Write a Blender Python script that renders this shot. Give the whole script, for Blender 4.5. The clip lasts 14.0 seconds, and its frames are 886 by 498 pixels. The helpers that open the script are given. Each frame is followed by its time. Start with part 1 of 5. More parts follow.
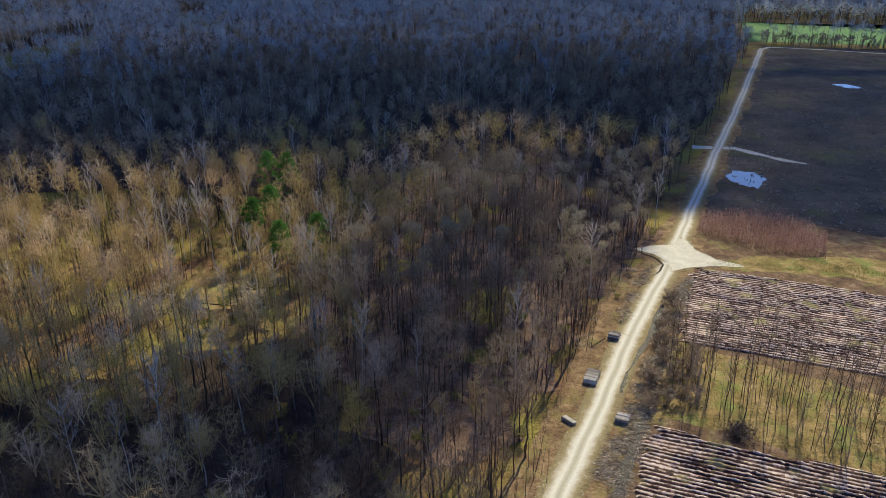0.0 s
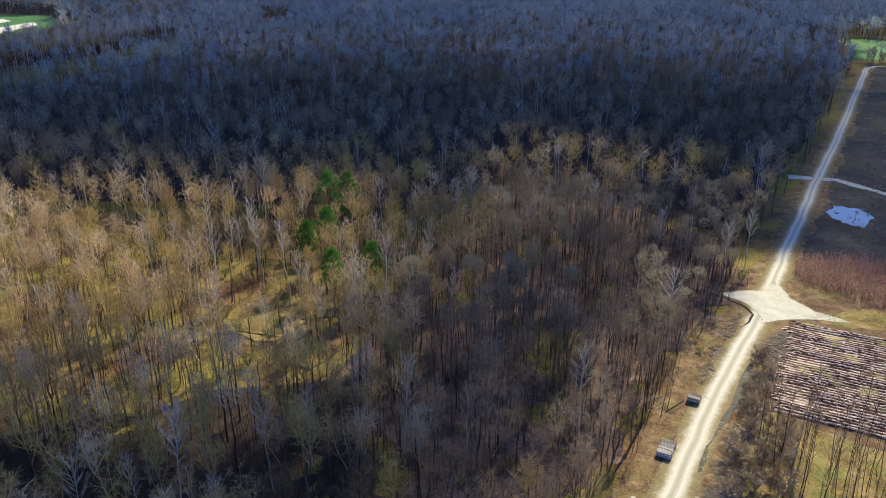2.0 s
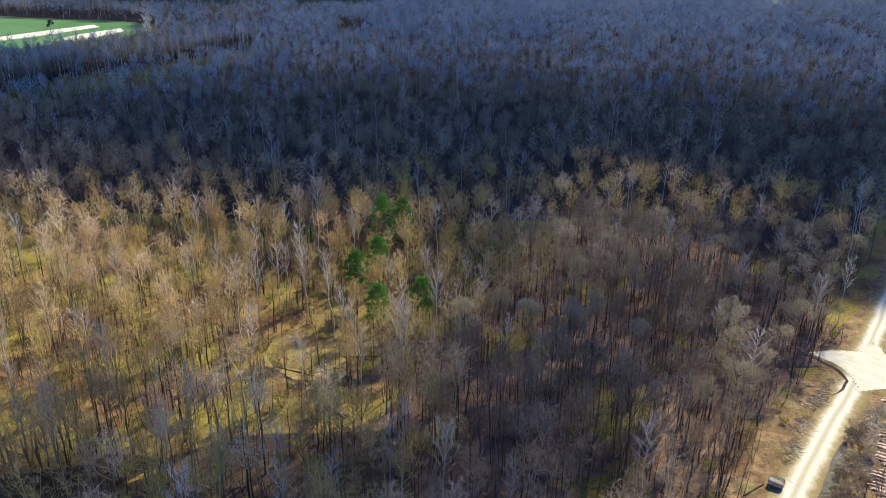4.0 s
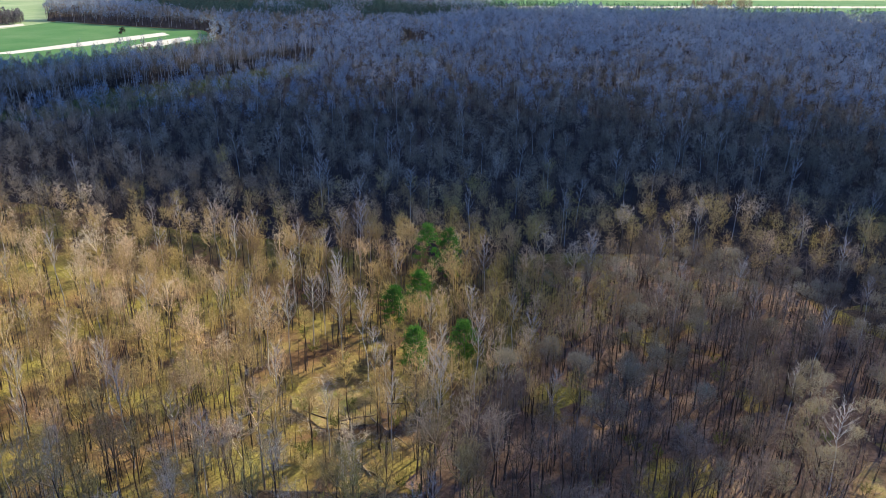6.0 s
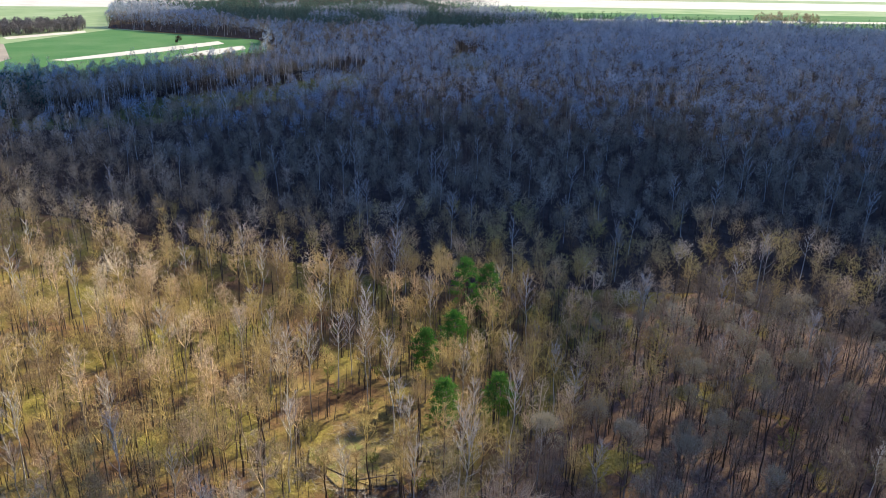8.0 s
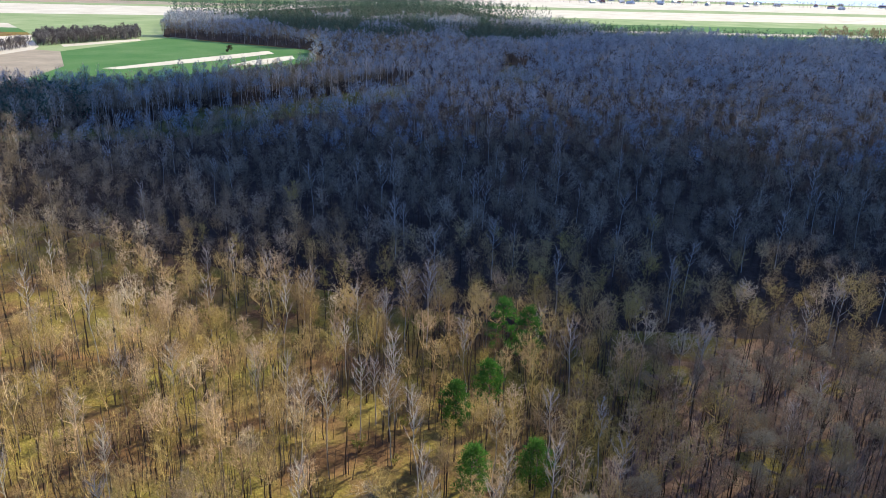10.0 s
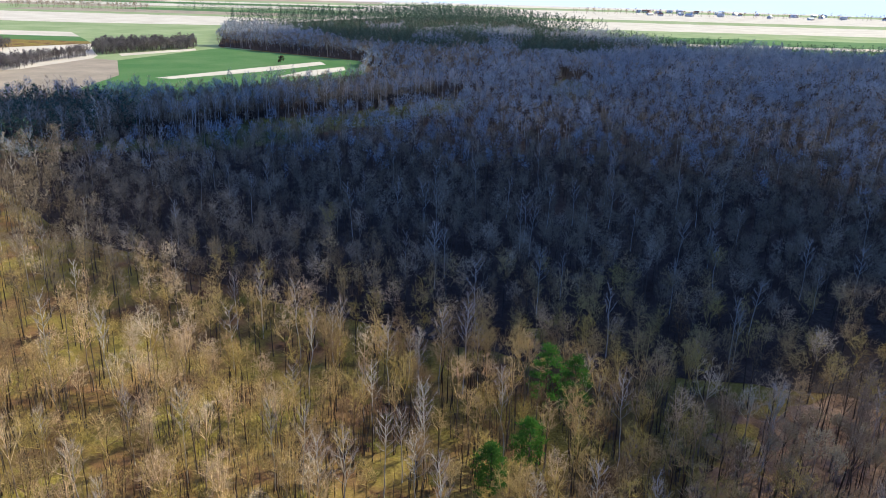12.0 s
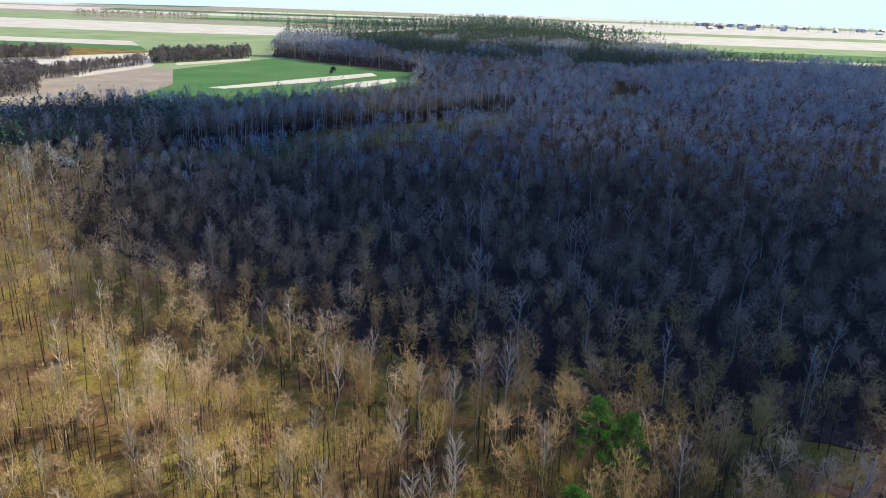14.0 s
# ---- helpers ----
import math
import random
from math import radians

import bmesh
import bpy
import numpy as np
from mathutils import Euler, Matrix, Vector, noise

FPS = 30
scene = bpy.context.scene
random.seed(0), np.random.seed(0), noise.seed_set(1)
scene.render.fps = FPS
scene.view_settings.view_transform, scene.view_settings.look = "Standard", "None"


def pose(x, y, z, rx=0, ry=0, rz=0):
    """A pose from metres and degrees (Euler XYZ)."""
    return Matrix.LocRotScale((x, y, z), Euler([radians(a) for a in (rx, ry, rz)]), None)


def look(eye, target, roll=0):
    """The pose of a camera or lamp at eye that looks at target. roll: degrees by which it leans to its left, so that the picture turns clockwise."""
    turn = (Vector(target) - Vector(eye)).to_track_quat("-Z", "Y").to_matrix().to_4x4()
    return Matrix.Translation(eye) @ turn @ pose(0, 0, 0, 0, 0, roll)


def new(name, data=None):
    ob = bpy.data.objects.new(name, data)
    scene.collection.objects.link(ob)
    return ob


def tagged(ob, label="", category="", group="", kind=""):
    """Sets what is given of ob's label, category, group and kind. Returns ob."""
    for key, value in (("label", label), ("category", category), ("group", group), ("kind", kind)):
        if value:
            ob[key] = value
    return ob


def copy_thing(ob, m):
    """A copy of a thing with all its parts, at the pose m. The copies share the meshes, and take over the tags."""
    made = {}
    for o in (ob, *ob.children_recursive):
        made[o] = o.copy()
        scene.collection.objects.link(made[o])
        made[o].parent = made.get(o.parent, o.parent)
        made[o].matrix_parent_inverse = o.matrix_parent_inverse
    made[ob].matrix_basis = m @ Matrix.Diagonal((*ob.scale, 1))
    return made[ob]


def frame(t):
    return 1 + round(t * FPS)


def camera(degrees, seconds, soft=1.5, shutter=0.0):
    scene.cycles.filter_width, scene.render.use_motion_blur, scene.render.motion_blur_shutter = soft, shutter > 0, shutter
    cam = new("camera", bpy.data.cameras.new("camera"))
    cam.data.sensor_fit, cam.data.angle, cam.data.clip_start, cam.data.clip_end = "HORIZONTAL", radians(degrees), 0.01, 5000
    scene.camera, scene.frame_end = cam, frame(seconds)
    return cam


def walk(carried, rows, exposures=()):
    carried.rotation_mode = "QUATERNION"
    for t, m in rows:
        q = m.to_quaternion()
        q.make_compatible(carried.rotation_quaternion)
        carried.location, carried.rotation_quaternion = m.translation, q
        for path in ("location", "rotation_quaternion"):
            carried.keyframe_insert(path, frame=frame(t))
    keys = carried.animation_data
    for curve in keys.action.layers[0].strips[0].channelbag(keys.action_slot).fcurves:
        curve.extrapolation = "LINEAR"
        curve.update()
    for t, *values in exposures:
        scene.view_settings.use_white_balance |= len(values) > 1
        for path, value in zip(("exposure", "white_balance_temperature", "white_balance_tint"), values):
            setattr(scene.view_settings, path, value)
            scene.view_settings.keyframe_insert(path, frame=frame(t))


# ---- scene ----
cam = camera(60.56, 14.0, soft=0.8)
PATH = [
    (0.0, look((0.05, 0.02, 80.01), (0.01, 91.98, 40.72), -0.35)),
    (0.5, look((0.61, 4.07, 80.07), (-1.86, 96.06, 40.93), -0.29)),
    (1.0, look((1.17, 8.08, 80.14), (-3.74, 100.05, 41.19), -0.22)),
    (1.5, look((1.70, 12.02, 80.23), (-5.65, 103.92, 41.50), -0.14)),
    (2.0, look((2.17, 15.88, 80.33), (-7.59, 107.67, 41.86), -0.06)),
    (2.5, look((2.57, 19.68, 80.46), (-9.57, 111.29, 42.25), 0.04)),
    (3.0, look((2.88, 23.40, 80.60), (-11.58, 114.79, 42.68), 0.14)),
    (3.5, look((3.09, 27.07, 80.75), (-13.61, 118.20, 43.13), 0.24)),
    (4.0, look((3.20, 30.69, 80.92), (-15.66, 121.52, 43.60), 0.35)),
    (4.5, look((3.20, 34.28, 81.10), (-17.71, 124.79, 44.08), 0.46)),
    (5.0, look((3.09, 37.86, 81.29), (-19.76, 128.02, 44.56), 0.58)),
    (5.5, look((2.87, 41.44, 81.48), (-21.82, 131.23, 45.04), 0.69)),
    (6.0, look((2.54, 45.04, 81.68), (-23.89, 134.45, 45.52), 0.80)),
    (6.5, look((2.10, 48.66, 81.87), (-25.98, 137.68, 45.99), 0.91)),
    (7.0, look((1.55, 52.32, 82.07), (-28.11, 140.93, 46.44), 1.01)),
    (7.5, look((0.89, 56.02, 82.25), (-30.29, 144.21, 46.89), 1.11)),
    (8.0, look((0.14, 59.75, 82.43), (-32.52, 147.51, 47.32), 1.20)),
    (8.5, look((-0.71, 63.52, 82.60), (-34.82, 150.82, 47.74), 1.28)),
    (9.0, look((-1.64, 67.32, 82.75), (-37.21, 154.14, 48.14), 1.35)),
    (9.5, look((-2.66, 71.13, 82.87), (-39.67, 157.44, 48.52), 1.41)),
    (10.0, look((-3.75, 74.93, 82.98), (-42.22, 160.70, 48.89), 1.46)),
    (10.5, look((-4.90, 78.70, 83.06), (-44.85, 163.90, 49.23), 1.50)),
    (11.0, look((-6.10, 82.43, 83.11), (-47.56, 167.02, 49.55), 1.54)),
    (11.5, look((-7.35, 86.10, 83.14), (-50.32, 170.04, 49.86), 1.57)),
    (12.0, look((-8.64, 89.68, 83.14), (-53.12, 172.94, 50.14), 1.60)),
    (12.5, look((-9.97, 93.16, 83.10), (-55.95, 175.72, 50.39), 1.63)),
    (13.0, look((-11.34, 96.54, 83.05), (-58.81, 178.37, 50.62), 1.68)),
    (13.5, look((-12.76, 99.82, 82.97), (-61.67, 180.91, 50.83), 1.74)),
    (14.0, look((-14.25, 103.02, 82.88), (-64.56, 183.36, 51.03), 1.84)),
]
walk(cam, PATH, [(0.0, 0.39), (1.5, 0.57), (3.5, 0.88), (7.0, 0.98), (8.5, 0.90), (10.5, 0.76), (14.0, 0.60)])

# ---- light: a spring sun ahead and to the right, broken cloud ----
SUN_EL, SUN_DIR = radians(40), (0.413, 0.911)
world = bpy.data.worlds.new("world")
scene.world = world
world.use_nodes = True
wn = world.node_tree
sky = wn.nodes.new("ShaderNodeTexSky")
sky.sky_type, sky.sun_disc = "NISHITA", False
sky.ozone_density, sky.air_density = 6.0, 1.0
sky.sun_elevation, sky.sun_rotation = SUN_EL, math.atan2(SUN_DIR[0], SUN_DIR[1])
wn.links.new(sky.outputs[0], wn.nodes["Background"].inputs[0])
wn.nodes["Background"].inputs[1].default_value = 0.071
sun = new("sun", bpy.data.lights.new("sun", "SUN"))
sun.data.energy, sun.data.angle, sun.data.color = 5.6, radians(0.55), (1.0, 0.75, 0.28)
sun.matrix_world = look((SUN_DIR[0] * 100, SUN_DIR[1] * 100, 100 * math.tan(SUN_EL)), (0, 0, 0))
scene.view_settings.use_white_balance = True
scene.view_settings.white_balance_temperature, scene.view_settings.white_balance_tint = 4480, 18


# ---- materials ----
def nodes_of(name, rough=0.9, spec=0.2):
    m = bpy.data.materials.new(name)
    m.use_nodes = True
    nt = m.node_tree
    b = nt.nodes["Principled BSDF"]
    b.inputs["Roughness"].default_value = rough
    b.inputs["Specular IOR Level"].default_value = spec
    return m, nt, b


def place(nt):
    return nt.nodes.new("ShaderNodeNewGeometry").outputs["Position"]


def grain(nt, scale, detail=5.0, rough=0.6, stretch=None, turn=0.0, source=None):
    """Noise in metres: scale is the size of its patches. Returns a 0..1 socket."""
    mp = nt.nodes.new("ShaderNodeMapping")
    nt.links.new(source or place(nt), mp.inputs[0])
    s = 1.0 / scale
    mp.inputs["Scale"].default_value = (s, s, s) if stretch is None else (s * stretch[0], s * stretch[1], s * stretch[2])
    mp.inputs["Rotation"].default_value = (0, 0, turn)
    n = nt.nodes.new("ShaderNodeTexNoise")
    n.inputs["Scale"].default_value, n.inputs["Detail"].default_value, n.inputs["Roughness"].default_value = 1.0, detail, rough
    nt.links.new(mp.outputs[0], n.inputs["Vector"])
    return n.outputs["Fac"]


def ramp(nt, fac, stops):
    r = nt.nodes.new("ShaderNodeValToRGB")
    while len(r.color_ramp.elements) < len(stops):
        r.color_ramp.elements.new(0.5)
    for e, (p, c) in zip(r.color_ramp.elements, stops):
        e.position, e.color = p, (*c, 1)
    nt.links.new(fac, r.inputs[0])
    return r.outputs[0]


def blend(nt, fac, a, b, kind="MIX"):
    x = nt.nodes.new("ShaderNodeMix")
    x.data_type, x.blend_type = "RGBA", kind
    for sock, v in ((x.inputs[0], fac), (x.inputs[6], a), (x.inputs[7], b)):
        if isinstance(v, (int, float)):
            sock.default_value = v
        elif isinstance(v, tuple):
            sock.default_value = (*v, 1)
        else:
            nt.links.new(v, sock)
    return x.outputs[2]


def sharpen(nt, fac, lo, hi):
    x = nt.nodes.new("ShaderNodeMapRange")
    x.inputs["From Min"].default_value, x.inputs["From Max"].default_value = lo, hi
    nt.links.new(fac, x.inputs[0])
    return x.outputs[0]


def arith(nt, op, a, b):
    x = nt.nodes.new("ShaderNodeMath")
    x.operation = op
    for sock, v in zip(x.inputs, (a, b)):
        if isinstance(v, (int, float)):
            sock.default_value = v
        else:
            nt.links.new(v, sock)
    return x.outputs[0]


def bump(nt, b, height, dist, strength=1.0):
    x = nt.nodes.new("ShaderNodeBump")
    x.inputs["Distance"].default_value, x.inputs["Strength"].default_value = dist, strength
    nt.links.new(height, x.inputs["Height"])
    nt.links.new(x.outputs[0], b.inputs["Normal"])


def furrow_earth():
    """Turned slices beside dry grass, plus furrow shade put into the colour (tone)."""
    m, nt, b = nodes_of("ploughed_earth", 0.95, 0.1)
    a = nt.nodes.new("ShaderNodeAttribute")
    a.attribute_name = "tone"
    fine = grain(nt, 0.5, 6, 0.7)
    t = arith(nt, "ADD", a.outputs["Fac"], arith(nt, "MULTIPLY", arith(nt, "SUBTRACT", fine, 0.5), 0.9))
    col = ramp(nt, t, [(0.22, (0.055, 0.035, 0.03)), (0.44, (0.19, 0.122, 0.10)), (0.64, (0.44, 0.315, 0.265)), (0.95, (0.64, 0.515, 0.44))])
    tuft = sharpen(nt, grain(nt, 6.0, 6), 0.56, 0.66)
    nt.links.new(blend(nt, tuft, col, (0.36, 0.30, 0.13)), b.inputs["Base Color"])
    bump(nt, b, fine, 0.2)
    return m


def soil(name, patches, fine, patch_size, fine_size, relief=0.1, grass=None, grass_size=9.0, grass_at=(0.48, 0.62), mottle=True):
    """Earth, litter or sward: two scales of colour, optional green patches, and fine relief."""
    m, nt, b = nodes_of(name, 0.95, 0.1)
    big = ramp(nt, grain(nt, patch_size), patches)
    small = grain(nt, fine_size, 6, 0.7)
    col = blend(nt, 0.75, big, ramp(nt, small, fine), "MULTIPLY")
    if mottle:
        col = blend(nt, 0.8, col, ramp(nt, grain(nt, fine_size * 3.2, 7, 0.75), [(0.32, (0.42, 0.38, 0.36)), (0.5, (0.95, 0.92, 0.9)), (0.68, (1.25, 1.2, 1.12))]), "MULTIPLY")
    if grass:
        g = sharpen(nt, grain(nt, grass_size, 7, 0.65), *grass_at)
        col = blend(nt, g, col, ramp(nt, grain(nt, fine_size * 0.7, 6, 0.7), grass))
    nt.links.new(col, b.inputs["Base Color"])
    if relief:
        bump(nt, b, small, relief)
    return m


LITTER = soil("leaf_litter", [(0.3, (0.085, 0.05, 0.03)), (0.5, (0.20, 0.122, 0.06)), (0.7, (0.34, 0.21, 0.105))],
              [(0.3, (0.22, 0.2, 0.18)), (0.5, (0.8, 0.78, 0.74)), (0.68, (1, 1, 1))], 14, 0.8, 0.35,
              [(0.3, (0.075, 0.06, 0.013)), (0.5, (0.23, 0.185, 0.034)), (0.7, (0.40, 0.33, 0.075))], 19.0, (0.41, 0.60))
# Brown litter with the shade under dense crowns put into its colour.
SHADE_BROWN_LITTER = soil("shade_brown_leaf_litter", [(0.3, (0.04, 0.03, 0.024)), (0.5, (0.07, 0.052, 0.042)), (0.7, (0.11, 0.085, 0.066))],
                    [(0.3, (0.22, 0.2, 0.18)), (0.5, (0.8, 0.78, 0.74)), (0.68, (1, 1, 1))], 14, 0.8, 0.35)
PINK_LITTER = soil("dry_leaf_litter", [(0.3, (0.11, 0.07, 0.048)), (0.5, (0.22, 0.145, 0.10)), (0.7, (0.36, 0.25, 0.175))],
                   [(0.3, (0.25, 0.23, 0.21)), (0.5, (0.8, 0.78, 0.75)), (0.68, (1, 1, 1))], 8, 0.7, 0.35)
GLADE_GRASS = soil("glade_grass", [(0.3, (0.07, 0.075, 0.028)), (0.5, (0.11, 0.125, 0.04)), (0.7, (0.16, 0.17, 0.06))],
                   [(0.3, (0.4, 0.38, 0.34)), (0.5, (0.85, 0.84, 0.8)), (0.68, (1, 1, 1))], 9, 1.2, 0.3)
SWARD = soil("rough_grass", [(0.3, (0.17, 0.125, 0.045)), (0.5, (0.32, 0.235, 0.09)), (0.7, (0.43, 0.315, 0.15))],
             [(0.3, (0.3, 0.27, 0.22)), (0.5, (0.85, 0.84, 0.78)), (0.68, (1, 1, 1))], 5, 0.7, 0.3,
             [(0.3, (0.12, 0.14, 0.025)), (0.7, (0.26, 0.27, 0.06))], 7.0, (0.5, 0.66))
VERGE = soil("verge_grass", [(0.3, (0.13, 0.085, 0.045)), (0.5, (0.25, 0.17, 0.09)), (0.7, (0.40, 0.29, 0.16))],
             [(0.3, (0.28, 0.25, 0.22)), (0.5, (0.85, 0.82, 0.78)), (0.68, (1, 1, 1))], 3.5, 0.6, 0.3,
             [(0.3, (0.15, 0.125, 0.035)), (0.7, (0.29, 0.245, 0.08))], 5.0, (0.53, 0.7))
BRUSHLAND = soil("brown_clearing", [(0.3, (0.09, 0.058, 0.036)), (0.5, (0.18, 0.118, 0.07)), (0.7, (0.31, 0.215, 0.13))],
                 [(0.25, (0.35, 0.32, 0.3)), (0.5, (0.88, 0.86, 0.83)), (0.75, (1, 1, 1))], 4, 0.35, 0.25,
                 [(0.3, (0.17, 0.15, 0.045)), (0.7, (0.30, 0.26, 0.09))], 6.0, (0.54, 0.68))
MOOR = soil("moor_grass", [(0.3, (0.05, 0.044, 0.042)), (0.5, (0.10, 0.085, 0.074)), (0.7, (0.17, 0.14, 0.11))],
            [(0.25, (0.4, 0.38, 0.36)), (0.5, (0.85, 0.85, 0.82)), (0.75, (1, 1, 1))], 18, 1.2, 0.3,
            [(0.3, (0.07, 0.075, 0.03)), (0.7, (0.13, 0.13, 0.055))], 22.0, (0.54, 0.68))
PLOUGH = furrow_earth()
GREEN_FIELD = soil("winter_wheat", [(0.3, (0.07, 0.155, 0.045)), (0.5, (0.095, 0.18, 0.06)), (0.7, (0.13, 0.205, 0.08))],
                   [(0.3, (0.8, 0.8, 0.8)), (0.7, (1, 1, 1))], 60, 3, 0.0, mottle=False)
# Dry field, paled further to put the plain's haze into the colour.
PALE_FIELD = soil("haze_pale_dry_field", [(0.3, (0.50, 0.445, 0.41)), (0.5, (0.59, 0.54, 0.50)), (0.7, (0.66, 0.615, 0.575))],
                  [(0.3, (0.8, 0.8, 0.8)), (0.7, (1, 1, 1))], 50, 3, 0.0, mottle=False)
GREY_FIELD = soil("harrowed_field", [(0.3, (0.26, 0.22, 0.19)), (0.5, (0.33, 0.28, 0.24)), (0.7, (0.41, 0.35, 0.29))],
                  [(0.3, (0.8, 0.8, 0.8)), (0.7, (1, 1, 1))], 40, 3, 0.0, mottle=False)
# Young grass, its green washed out by haze mixed into the colour.
LIME_FIELD = soil("haze_pale_grass_field", [(0.3, (0.21, 0.28, 0.13)), (0.5, (0.27, 0.33, 0.17)), (0.7, (0.34, 0.38, 0.23))],
                  [(0.3, (0.8, 0.8, 0.8)), (0.7, (1, 1, 1))], 60, 3, 0.0, mottle=False)


def gravel():
    m, nt, b = nodes_of("pale_gravel", 0.95, 0.15)
    base = ramp(nt, grain(nt, 3.0), [(0.3, (0.50, 0.445, 0.36)), (0.5, (0.60, 0.545, 0.45)), (0.7, (0.68, 0.625, 0.53))])
    fine = grain(nt, 0.25, 6, 0.7)
    nt.links.new(blend(nt, 0.5, base, ramp(nt, fine, [(0.3, (0.6, 0.58, 0.55)), (0.6, (1, 1, 1))]), "MULTIPLY"), b.inputs["Base Color"])
    bump(nt, b, fine, 0.05)
    return m


GRAVEL = gravel()


def road_gravel():
    m, nt, b = nodes_of("road_gravel", 0.95, 0.15)
    side = nt.nodes.new("ShaderNodeAttribute")
    side.attribute_name = "side"
    rough = arith(nt, "ADD", arith(nt, "MULTIPLY", arith(nt, "SUBTRACT", grain(nt, 1.6, 6, 0.65), 0.5), 2.4), arith(nt, "MULTIPLY", arith(nt, "SUBTRACT", grain(nt, 9.0, 3), 0.5), 1.4))
    at = arith(nt, "DIVIDE", arith(nt, "ADD", side.outputs["Fac"], arith(nt, "MULTIPLY", rough, sharpen(nt, side.outputs["Fac"], 0.6, 2.2))), 4.0)
    col = ramp(nt, at, [(0.0, (0.43, 0.375, 0.28)), (0.10, (0.52, 0.47, 0.375)), (0.20, (0.68, 0.63, 0.545)), (0.32, (0.60, 0.545, 0.45)), (0.44, (0.44, 0.37, 0.265)), (0.57, (0.29, 0.23, 0.115)), (0.85, (0.21, 0.155, 0.07))])
    fine = grain(nt, 0.3, 6, 0.7)
    nt.links.new(blend(nt, 0.5, col, ramp(nt, fine, [(0.3, (0.62, 0.6, 0.57)), (0.6, (1, 1, 1))]), "MULTIPLY"), b.inputs["Base Color"])
    bump(nt, b, fine, 0.05)
    return m


ROAD_GRAVEL = road_gravel()
EDGE = soil("gravelly_grass", [(0.3, (0.26, 0.22, 0.10)), (0.5, (0.36, 0.30, 0.17)), (0.7, (0.45, 0.385, 0.27))],
            [(0.3, (0.4, 0.38, 0.34)), (0.5, (0.9, 0.88, 0.84)), (0.68, (1, 1, 1))], 2.2, 0.4, 0.15,
            [(0.3, (0.22, 0.215, 0.05)), (0.7, (0.34, 0.32, 0.09))], 3.0, (0.46, 0.66))
MUD = soil("wet_mud", [(0.3, (0.035, 0.027, 0.026)), (0.7, (0.10, 0.08, 0.072))], [(0.3, (0.5, 0.5, 0.5)), (0.7, (1, 1, 1))], 2, 0.4, 0.1)
MUD.node_tree.nodes["Principled BSDF"].inputs["Roughness"].default_value = 0.5


def bark(name, stops, joined, thin=0.0, rough=0.85):
    """Bark or twigs (thin: how much light sprays of twigs let through); the shade differs from tree to tree (tone: a number for each joined tree)."""
    m, nt, b = nodes_of(name, rough, 0.2)
    if joined:
        a = nt.nodes.new("ShaderNodeAttribute")
        a.attribute_name = "tone"
        tone = a.outputs["Fac"]
    else:
        tone = nt.nodes.new("ShaderNodeObjectInfo").outputs["Random"]
    patch = grain(nt, 45.0, 3)
    mixed = arith(nt, "ADD", arith(nt, "MULTIPLY", tone, 0.72), arith(nt, "MULTIPLY", arith(nt, "SUBTRACT", patch, 0.3), 0.7))
    col = ramp(nt, mixed, stops)
    col = blend(nt, 0.35, col, ramp(nt, grain(nt, 0.5, 4), [(0.3, (0.45, 0.45, 0.45)), (0.7, (1, 1, 1))]), "MULTIPLY")
    nt.links.new(col, b.inputs["Base Color"])
    if thin:
        glow = nt.nodes.new("ShaderNodeBsdfTranslucent")
        mix = nt.nodes.new("ShaderNodeMixShader")
        mix.inputs[0].default_value = thin
        nt.links.new(col, glow.inputs[0])
        nt.links.new(b.outputs[0], mix.inputs[1])
        nt.links.new(glow.outputs[0], mix.inputs[2])
        nt.links.new(mix.outputs[0], nt.nodes["Material Output"].inputs["Surface"])
    return m


TWIG_STOPS = [(0.08, (0.18, 0.112, 0.055)), (0.28, (0.41, 0.285, 0.135)), (0.45, (0.62, 0.455, 0.19)),
              (0.60, (0.54, 0.41, 0.10)), (0.75, (0.74, 0.525, 0.295)), (0.92, (0.84, 0.69, 0.47))]
# The blue-grey lean puts the haze over the far wood into the twigs.
HAZE_GREY_STOPS = [(0.08, (0.23, 0.24, 0.265)), (0.3, (0.35, 0.37, 0.41)), (0.5, (0.42, 0.44, 0.485)),
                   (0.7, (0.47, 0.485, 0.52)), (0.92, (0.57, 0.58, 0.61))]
# Dulled, darkened twigs: shade of the middle wood put into the colour.
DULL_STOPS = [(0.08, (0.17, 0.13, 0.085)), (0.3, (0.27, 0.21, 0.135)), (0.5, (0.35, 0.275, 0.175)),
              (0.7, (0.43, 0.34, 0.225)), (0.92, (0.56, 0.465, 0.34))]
TRUNK_STOPS = [(0.1, (0.055, 0.04, 0.029)), (0.5, (0.10, 0.072, 0.05)), (0.68, (0.17, 0.125, 0.09)), (0.9, (0.40, 0.32, 0.24))]
TWIG, TWIGS = bark("bare_twigs", TWIG_STOPS, False, 0.22), bark("bare_twigs_stand", TWIG_STOPS, True, 0.22)
HAZE_GREY_TWIGS = bark("haze_grey_twigs_stand", HAZE_GREY_STOPS, True, 0.25)
# Grey-brown twigs, darkened to replace some cloud shade over these trees.
ALDER_STOPS = [(0.08, (0.13, 0.098, 0.068)), (0.3, (0.23, 0.17, 0.115)), (0.5, (0.30, 0.225, 0.15)), (0.7, (0.36, 0.27, 0.185)), (0.92, (0.48, 0.385, 0.29))]
ALDER_TWIG, ALDER_TWIGS = bark("grey_brown_twigs", ALDER_STOPS, False, 0.25), bark("grey_brown_twigs_stand", ALDER_STOPS, True, 0.25)
DULL_TWIGS = bark("shade_dulled_twigs_stand", DULL_STOPS, True, 0.25)
